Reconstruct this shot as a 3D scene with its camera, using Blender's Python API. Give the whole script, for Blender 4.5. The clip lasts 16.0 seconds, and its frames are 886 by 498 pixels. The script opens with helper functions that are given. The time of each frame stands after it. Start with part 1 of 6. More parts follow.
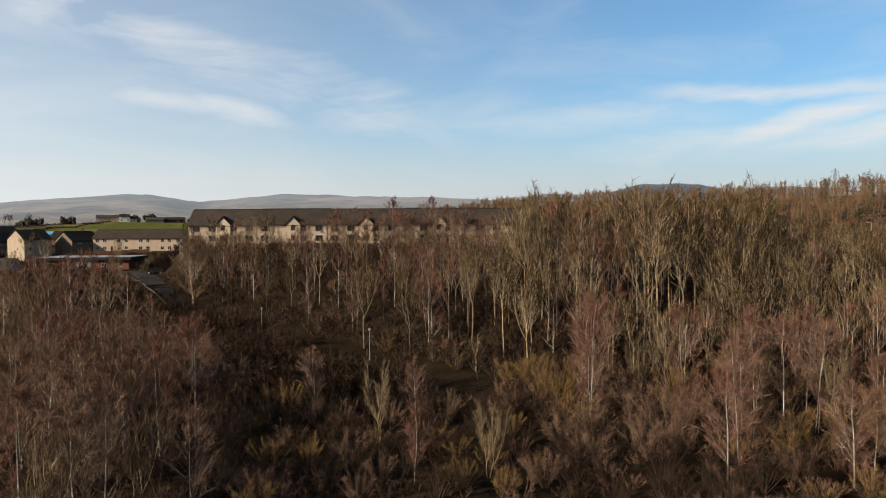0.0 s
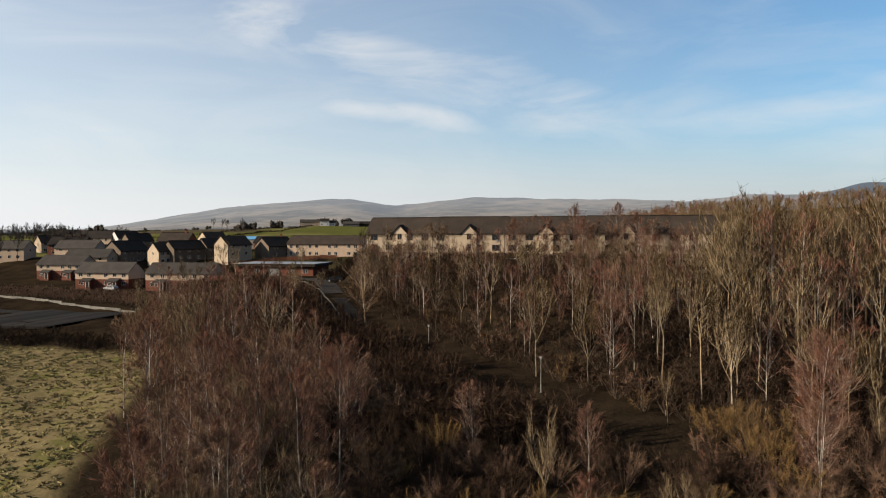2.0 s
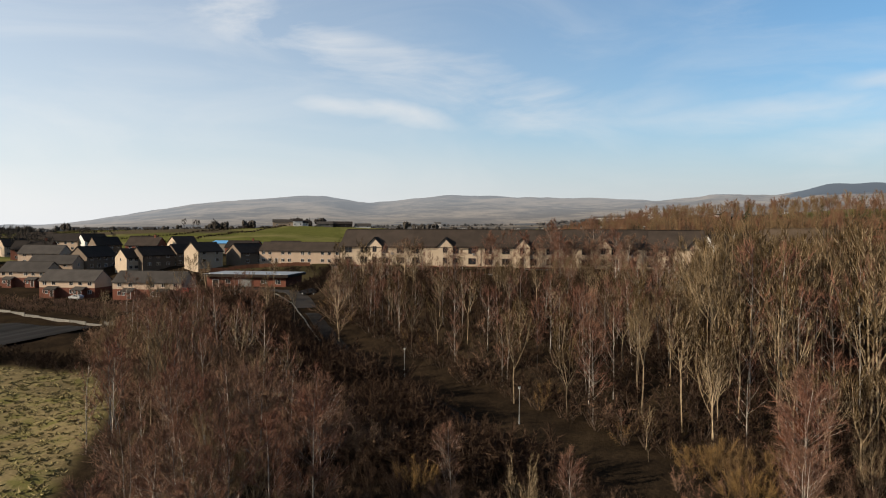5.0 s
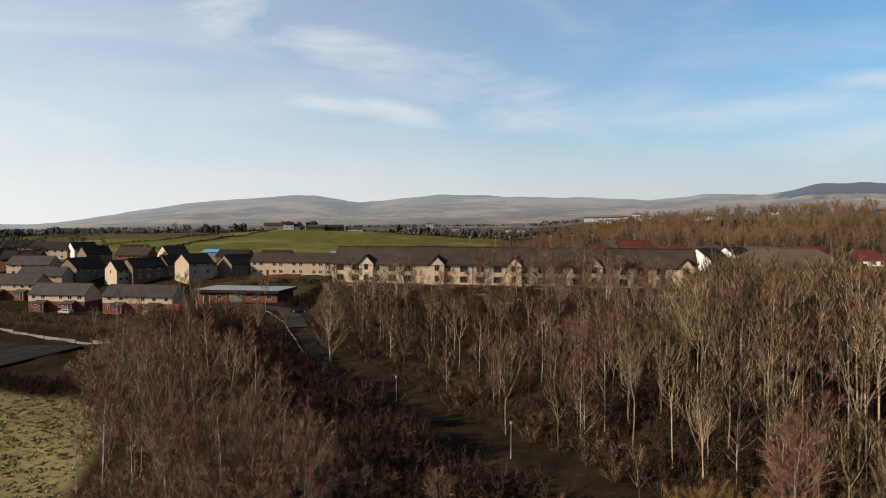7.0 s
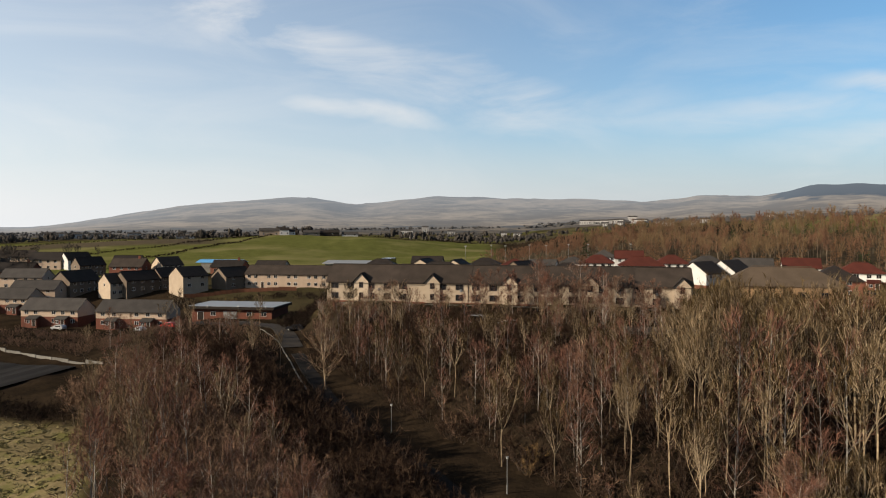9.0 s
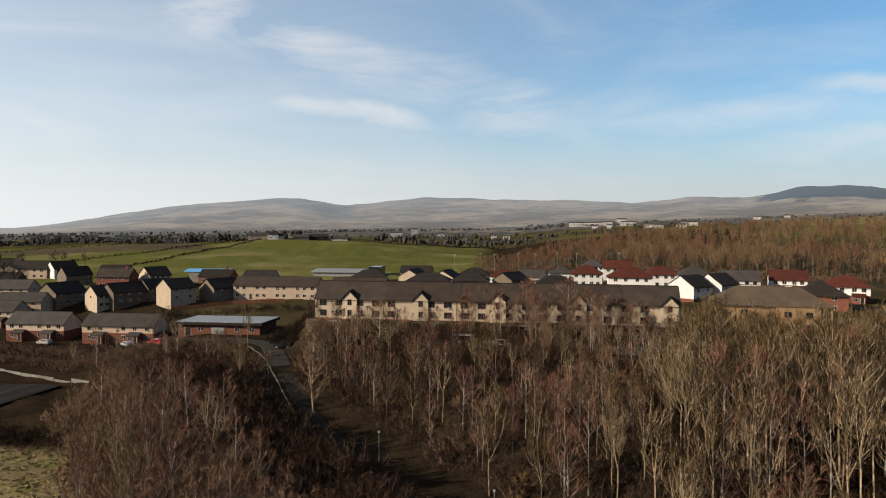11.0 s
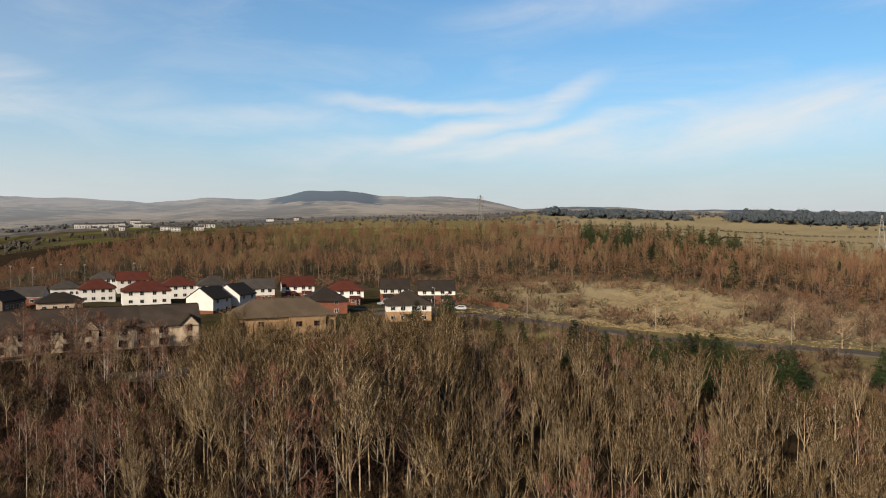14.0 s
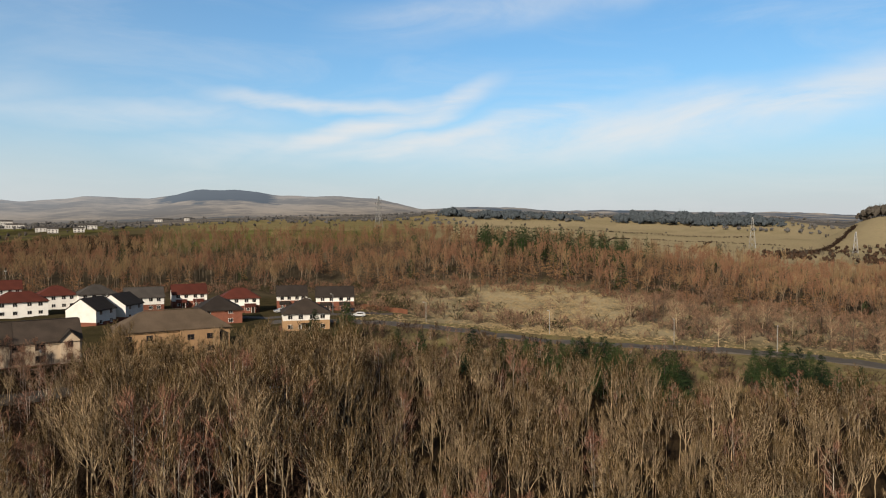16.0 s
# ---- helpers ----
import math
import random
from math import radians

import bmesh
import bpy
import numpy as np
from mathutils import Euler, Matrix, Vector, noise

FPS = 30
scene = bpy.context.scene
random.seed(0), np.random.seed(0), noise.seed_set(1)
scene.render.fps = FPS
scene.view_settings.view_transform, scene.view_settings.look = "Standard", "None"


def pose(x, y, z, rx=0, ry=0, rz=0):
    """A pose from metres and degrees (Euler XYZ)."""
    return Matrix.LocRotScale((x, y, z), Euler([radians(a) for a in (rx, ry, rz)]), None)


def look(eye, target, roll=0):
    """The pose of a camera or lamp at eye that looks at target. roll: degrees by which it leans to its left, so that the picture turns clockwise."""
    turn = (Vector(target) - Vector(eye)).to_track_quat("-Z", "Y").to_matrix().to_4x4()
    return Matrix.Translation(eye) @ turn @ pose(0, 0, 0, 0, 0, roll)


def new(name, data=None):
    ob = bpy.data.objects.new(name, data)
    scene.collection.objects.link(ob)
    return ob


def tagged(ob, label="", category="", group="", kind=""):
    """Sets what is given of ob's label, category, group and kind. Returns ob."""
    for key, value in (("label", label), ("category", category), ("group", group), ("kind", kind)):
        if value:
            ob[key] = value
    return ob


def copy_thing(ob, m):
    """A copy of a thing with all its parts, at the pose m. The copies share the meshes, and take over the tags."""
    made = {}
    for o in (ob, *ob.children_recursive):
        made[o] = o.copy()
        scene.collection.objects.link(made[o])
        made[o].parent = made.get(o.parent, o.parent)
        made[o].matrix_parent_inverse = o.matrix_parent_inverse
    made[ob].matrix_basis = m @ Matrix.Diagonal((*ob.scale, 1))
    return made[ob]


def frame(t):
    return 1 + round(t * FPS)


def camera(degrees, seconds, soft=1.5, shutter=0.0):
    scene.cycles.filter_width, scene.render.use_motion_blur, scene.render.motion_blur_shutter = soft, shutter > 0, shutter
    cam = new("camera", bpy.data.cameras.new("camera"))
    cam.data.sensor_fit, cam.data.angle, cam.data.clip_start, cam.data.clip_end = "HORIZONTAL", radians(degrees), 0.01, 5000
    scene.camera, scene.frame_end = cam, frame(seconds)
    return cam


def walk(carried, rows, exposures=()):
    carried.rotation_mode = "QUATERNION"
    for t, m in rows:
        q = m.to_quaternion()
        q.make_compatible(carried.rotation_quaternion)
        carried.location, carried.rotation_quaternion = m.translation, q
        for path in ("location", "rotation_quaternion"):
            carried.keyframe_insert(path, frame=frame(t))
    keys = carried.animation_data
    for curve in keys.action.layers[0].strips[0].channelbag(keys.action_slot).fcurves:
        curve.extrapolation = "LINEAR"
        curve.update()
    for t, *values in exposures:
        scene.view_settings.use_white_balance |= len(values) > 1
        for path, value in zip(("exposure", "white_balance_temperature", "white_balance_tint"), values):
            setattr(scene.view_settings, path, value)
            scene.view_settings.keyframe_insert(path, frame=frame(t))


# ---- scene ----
cam = camera(63.69, 16.0, soft=1.1)
# seconds, x, y, z in metres, yaw, pitch, roll in degrees
ROWS = [
    (0.0, 0.0, 0.0, 14.0, 0.0, -1.717, 0.27),
    (0.5, 0.572, 3.21, 14.528, 11.603, -1.674, 0.234),
    (1.0, 0.932, 6.37, 15.033, 15.593, -1.557, 0.159),
    (1.5, 0.965, 9.256, 15.378, 15.458, -1.437, 0.112),
    (2.0, 0.797, 11.425, 15.505, 15.051, -1.462, 0.139),
    (2.5, 0.485, 12.737, 15.602, 14.618, -1.494, 0.134),
    (3.0, 0.26, 13.352, 16.007, 14.266, -1.53, 0.052),
    (3.5, 0.123, 13.498, 16.49, 13.89, -1.617, -0.055),
    (4.0, -0.009, 13.542, 17.206, 13.541, -1.649, -0.137),
    (6.5, -0.226, 13.556, 22.527, 12.41, -1.766, -0.179),
    (7.0, -0.204, 13.618, 23.574, 12.298, -1.798, -0.173),
    (7.5, -0.254, 13.789, 24.594, 12.181, -1.788, -0.095),
    (8.0, -0.314, 14.033, 25.578, 12.082, -1.759, -0.035),
    (8.5, -0.321, 14.347, 26.516, 12.015, -1.749, -0.05),
    (9.0, -0.31, 14.55, 27.417, 11.96, -1.709, -0.044),
    (9.2, -0.281, 14.566, 27.808, 11.94, -1.709, -0.044),
    (11.3, 0.022, 14.73, 31.942, 10.68, -1.662, -0.113),
    (11.5, 0.049, 14.745, 32.309, 5.815, -1.662, -0.113),
    (12.0, -0.054, 14.776, 32.948, 3.099, -1.648, -0.093),
    (12.5, -0.089, 14.62, 33.446, -0.073, -1.624, -0.093),
    (13.0, -0.218, 14.463, 33.957, -9.077, -1.639, -0.185),
    (13.5, -0.31, 14.314, 34.488, -17.815, -1.642, -0.127),
    (14.0, -0.269, 14.108, 35.034, -26.225, -1.646, -0.007),
    (14.5, -0.333, 13.943, 35.559, -29.88, -1.67, 0.01),
    (15.0, -0.346, 13.863, 36.087, -29.87, -1.678, 0.016),
    (15.5, -0.314, 13.889, 36.587, -31.313, -1.693, 0.016),
    (16.0, -0.369, 14.034, 37.039, -34.363, -1.68, 0.079),
]
walk(cam, [(t, pose(x, y, z, 90 + pitch, roll, yaw)) for t, x, y, z, yaw, pitch, roll in ROWS])
# ---- end of path ----
# ---- light ----
SUN_AZ, SUN_EL = 122.0, 22.0          # degrees anticlockwise from +y, and above the horizon


def to_sun():
    a, e = radians(SUN_AZ), radians(SUN_EL)
    return Vector((-math.sin(a) * math.cos(e), math.cos(a) * math.cos(e), math.sin(e)))


def node(nt, kind, at=(0, 0), **values):
    n = nt.nodes.new(kind)
    for key, value in values.items():
        if key in n.inputs:
            n.inputs[key].default_value = value
    return n


def maths(nt, op, a, b=None, c=None):
    n = nt.nodes.new("ShaderNodeMath")
    n.operation = op
    for i, v in enumerate((a, b, c)):
        if v is None:
            continue
        if isinstance(v, (int, float)):
            n.inputs[i].default_value = v
        else:
            nt.links.new(v, n.inputs[i])
    return n.outputs[0]


def mixed(nt, fac, a, b):
    n = nt.nodes.new("ShaderNodeMix")
    n.data_type = "RGBA"
    for i, v in ((0, fac), (6, a), (7, b)):
        if isinstance(v, (int, float)):
            n.inputs[i].default_value = v
        elif isinstance(v, tuple):
            n.inputs[i].default_value = (*v, 1)
        else:
            nt.links.new(v, n.inputs[i])
    return n.outputs[2]


def ramp(nt, value, lo, hi):
    n = nt.nodes.new("ShaderNodeMapRange")
    n.interpolation_type = "SMOOTHSTEP"
    n.inputs[1].default_value, n.inputs[2].default_value = lo, hi
    nt.links.new(value, n.inputs[0])
    return n.outputs[0]


def noise_of(nt, vector, scale, detail=4.0, rough=0.55, stretch=(1, 1, 1), turn=0.0, distortion=0.0):
    m = nt.nodes.new("ShaderNodeMapping")
    m.inputs["Scale"].default_value = stretch
    m.inputs["Rotation"].default_value = (0, 0, radians(turn))
    nt.links.new(vector, m.inputs["Vector"])
    n = node(nt, "ShaderNodeTexNoise", Scale=scale, Detail=detail, Roughness=rough, Distortion=distortion)
    nt.links.new(m.outputs[0], n.inputs["Vector"])
    return n.outputs[0]


def build_world():
    w = bpy.data.worlds.new("sky")
    scene.world = w
    w.use_nodes = True
    nt = w.node_tree
    nt.nodes.clear()
    sky = nt.nodes.new("ShaderNodeTexSky")
    sky.sky_type, sky.sun_disc = "NISHITA", False
    sky.sun_elevation, sky.sun_rotation = radians(SUN_EL), radians(-SUN_AZ)
    sky.air_density, sky.dust_density, sky.ozone_density = 1.0, 0.6, 1.6
    co = nt.nodes.new("ShaderNodeTexCoord")
    sep = nt.nodes.new("ShaderNodeSeparateXYZ")
    nt.links.new(co.outputs["Generated"], sep.inputs[0])
    x, y, z = sep.outputs
    # the sky's bearing (to the right of +y) and height, in radians
    u = maths(nt, "ARCTAN2", x, y)
    v = maths(nt, "ARCSINE", z)
    com = nt.nodes.new("ShaderNodeCombineXYZ")
    nt.links.new(u, com.inputs[0])
    nt.links.new(v, com.inputs[1])
    flat = com.outputs[0]
    warp = maths(nt, "MULTIPLY", maths(nt, "SUBTRACT", noise_of(nt, flat, 4.0, 4.0, 0.55, (1, 2.2, 1)), 0.5), 0.075)

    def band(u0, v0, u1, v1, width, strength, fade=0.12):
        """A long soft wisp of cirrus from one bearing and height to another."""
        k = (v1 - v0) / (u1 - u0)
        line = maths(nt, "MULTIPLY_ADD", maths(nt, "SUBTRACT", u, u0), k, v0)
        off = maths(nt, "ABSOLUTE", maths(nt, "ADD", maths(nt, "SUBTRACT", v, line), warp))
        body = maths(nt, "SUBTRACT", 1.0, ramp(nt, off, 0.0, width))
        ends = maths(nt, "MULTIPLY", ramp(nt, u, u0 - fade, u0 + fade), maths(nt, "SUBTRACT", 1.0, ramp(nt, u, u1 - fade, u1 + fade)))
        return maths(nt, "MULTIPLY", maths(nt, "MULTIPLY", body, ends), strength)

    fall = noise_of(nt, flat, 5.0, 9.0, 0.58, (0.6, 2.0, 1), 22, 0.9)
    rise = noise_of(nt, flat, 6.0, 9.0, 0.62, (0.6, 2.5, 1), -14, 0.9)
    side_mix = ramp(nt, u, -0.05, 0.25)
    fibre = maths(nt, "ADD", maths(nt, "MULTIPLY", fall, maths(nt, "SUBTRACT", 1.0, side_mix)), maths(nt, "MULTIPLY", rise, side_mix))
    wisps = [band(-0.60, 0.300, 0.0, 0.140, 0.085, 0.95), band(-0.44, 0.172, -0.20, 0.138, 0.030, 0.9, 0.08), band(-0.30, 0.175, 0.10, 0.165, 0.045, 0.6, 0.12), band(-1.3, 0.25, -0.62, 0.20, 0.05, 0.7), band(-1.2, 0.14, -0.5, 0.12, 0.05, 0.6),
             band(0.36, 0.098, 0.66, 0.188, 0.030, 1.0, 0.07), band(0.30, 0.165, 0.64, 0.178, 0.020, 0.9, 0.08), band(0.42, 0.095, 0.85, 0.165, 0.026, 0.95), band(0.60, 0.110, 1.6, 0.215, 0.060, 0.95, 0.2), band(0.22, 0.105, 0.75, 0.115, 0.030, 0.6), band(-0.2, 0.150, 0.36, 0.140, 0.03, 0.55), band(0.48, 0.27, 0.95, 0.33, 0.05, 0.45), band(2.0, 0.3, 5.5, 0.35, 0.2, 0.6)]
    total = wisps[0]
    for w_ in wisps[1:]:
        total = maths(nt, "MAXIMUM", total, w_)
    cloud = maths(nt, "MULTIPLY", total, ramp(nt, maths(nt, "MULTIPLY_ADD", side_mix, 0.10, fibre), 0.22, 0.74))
    s = to_sun()
    side = maths(nt, "ADD", maths(nt, "MULTIPLY", x, s.x), maths(nt, "MULTIPLY", y, s.y))
    near_sun = ramp(nt, side, -0.85, 0.35)
    thin = maths(nt, "ADD", maths(nt, "MULTIPLY", ramp(nt, fibre, 0.40, 0.76), 0.20), maths(nt, "MULTIPLY", near_sun, 0.40))
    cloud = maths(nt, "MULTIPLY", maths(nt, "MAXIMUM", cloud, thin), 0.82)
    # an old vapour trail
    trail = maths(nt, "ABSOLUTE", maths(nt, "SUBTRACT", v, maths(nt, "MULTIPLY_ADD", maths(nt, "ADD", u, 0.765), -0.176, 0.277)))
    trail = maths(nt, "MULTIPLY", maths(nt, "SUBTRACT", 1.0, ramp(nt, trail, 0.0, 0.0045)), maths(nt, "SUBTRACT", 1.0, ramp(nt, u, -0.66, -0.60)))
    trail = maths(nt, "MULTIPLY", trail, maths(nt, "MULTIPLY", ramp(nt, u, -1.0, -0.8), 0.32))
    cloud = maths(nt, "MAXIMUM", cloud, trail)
    # the veil thickens towards the horizon
    low = maths(nt, "POWER", maths(nt, "SUBTRACT", 1.0, maths(nt, "MINIMUM", maths(nt, "MAXIMUM", z, 0.0), 1.0)), 5.0)
    veil = maths(nt, "MULTIPLY", low, maths(nt, "MULTIPLY_ADD", near_sun, 0.46, 0.56))
    haze = maths(nt, "SUBTRACT", 1.0, ramp(nt, z, 0.0, 0.22))
    veil = maths(nt, "MAXIMUM", veil, maths(nt, "MULTIPLY", haze, 0.96))
    # cloud takes its brightness from the sun's side
    glow = maths(nt, "MULTIPLY_ADD", ramp(nt, side, -0.75, 0.55), 2.6, 5.0)
    white = nt.nodes.new("ShaderNodeVectorMath")
    white.operation = "SCALE"
    white.inputs[0].default_value = (0.965, 0.985, 1.02)
    nt.links.new(glow, white.inputs["Scale"])
    tint = nt.nodes.new("ShaderNodeVectorMath")
    tint.operation = "MULTIPLY"
    tint.inputs[1].default_value = (0.50, 0.94, 1.18)
    nt.links.new(sky.outputs[0], tint.inputs[0])
    col = mixed(nt, veil, tint.outputs[0], white.outputs[0])
    lit = nt.nodes.new("ShaderNodeVectorMath")
    lit.operation = "SCALE"
    lit.inputs[0].default_value = (1.0, 0.985, 0.965)
    nt.links.new(maths(nt, "MULTIPLY_ADD", ramp(nt, side, -0.75, 0.55), 1.0, 6.8), lit.inputs["Scale"])
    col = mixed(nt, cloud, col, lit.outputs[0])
    bg = nt.nodes.new("ShaderNodeBackground")
    bg.inputs[1].default_value = 0.050
    nt.links.new(col, bg.inputs[0])
    out = nt.nodes.new("ShaderNodeOutputWorld")
    nt.links.new(bg.outputs[0], out.inputs[0])


build_world()
sun = new("sun", bpy.data.lights.new("sun", "SUN"))
sun.data.energy, sun.data.angle, sun.data.color = 5.0, radians(0.6), (1.0, 0.85, 0.66)
sun.matrix_world = look(to_sun() * 200, (0, 0, 0))
scene.view_settings.exposure = 1.287


# ---- materials ----
def material(name, colour, dark=None, rough=0.85, scale=2.0, fine=20.0, bump=0.15, spread=0.16, metal=0.0, source="object", island=0.0):
    """A surface with a broad and a fine variation between two colours, tint by object, and fine relief."""
    m = bpy.data.materials.new(name)
    m.use_nodes = True
    nt = m.node_tree
    b = nt.nodes["Principled BSDF"]
    b.inputs["Roughness"].default_value, b.inputs["Metallic"].default_value = rough, metal
    b.inputs["Specular IOR Level"].default_value = 0.5 if rough < 0.6 else 0.06
    dark = dark or tuple(0.62 * c for c in colour)
    if source == "world":
        v = nt.nodes.new("ShaderNodeNewGeometry").outputs["Position"]
    else:
        v = nt.nodes.new("ShaderNodeTexCoord").outputs["Object"]
    n1, n2 = noise_of(nt, v, scale, 3.0), noise_of(nt, v, fine, 4.0, 0.65)
    f = maths(nt, "ADD", maths(nt, "MULTIPLY", n1, 0.65), maths(nt, "MULTIPLY", n2, 0.5))
    col = mixed(nt, ramp(nt, f, 0.36, 0.80), dark, colour)
    if island:
        r = nt.nodes.new("ShaderNodeNewGeometry").outputs["Random Per Island"]
    else:
        r = nt.nodes.new("ShaderNodeObjectInfo").outputs["Random"]
    hsv = nt.nodes.new("ShaderNodeHueSaturation")
    nt.links.new(col, hsv.inputs["Color"])
    nt.links.new(maths(nt, "MULTIPLY_ADD", r, 2 * max(spread, island), 1 - max(spread, island)), hsv.inputs["Value"])
    nt.links.new(hsv.outputs[0], b.inputs["Base Color"])
    if bump:
        bn = node(nt, "ShaderNodeBump", Strength=bump, Distance=0.05)
        nt.links.new(n2, bn.inputs["Height"])
        nt.links.new(bn.outputs[0], b.inputs["Normal"])
    return m


def twig_material(name, colour, other, spread=0.3, patch=0.16):
    """Fine bare twigs: colour shifts from tree to tree across the wood, and a little from twig to twig."""
    m = bpy.data.materials.new(name)
    m.use_nodes = True
    nt = m.node_tree
    b = nt.nodes["Principled BSDF"]
    b.inputs["Roughness"].default_value = 0.8
    b.inputs["Specular IOR Level"].default_value = 0.0
    g = nt.nodes.new("ShaderNodeNewGeometry")
    n1 = noise_of(nt, g.outputs["Position"], patch, 2.0, 0.6)
    f = maths(nt, "ADD", maths(nt, "MULTIPLY", n1, 0.8), maths(nt, "MULTIPLY", nt.nodes.new("ShaderNodeObjectInfo").outputs["Random"], 0.25))
    col = mixed(nt, ramp(nt, f, 0.34, 0.74), colour, other)
    hsv = nt.nodes.new("ShaderNodeHueSaturation")
    nt.links.new(col, hsv.inputs["Color"])
    nt.links.new(maths(nt, "MULTIPLY_ADD", g.outputs["Random Per Island"], 2 * spread, 1 - spread), hsv.inputs["Value"])
    nt.links.new(hsv.outputs[0], b.inputs["Base Color"])
    return m


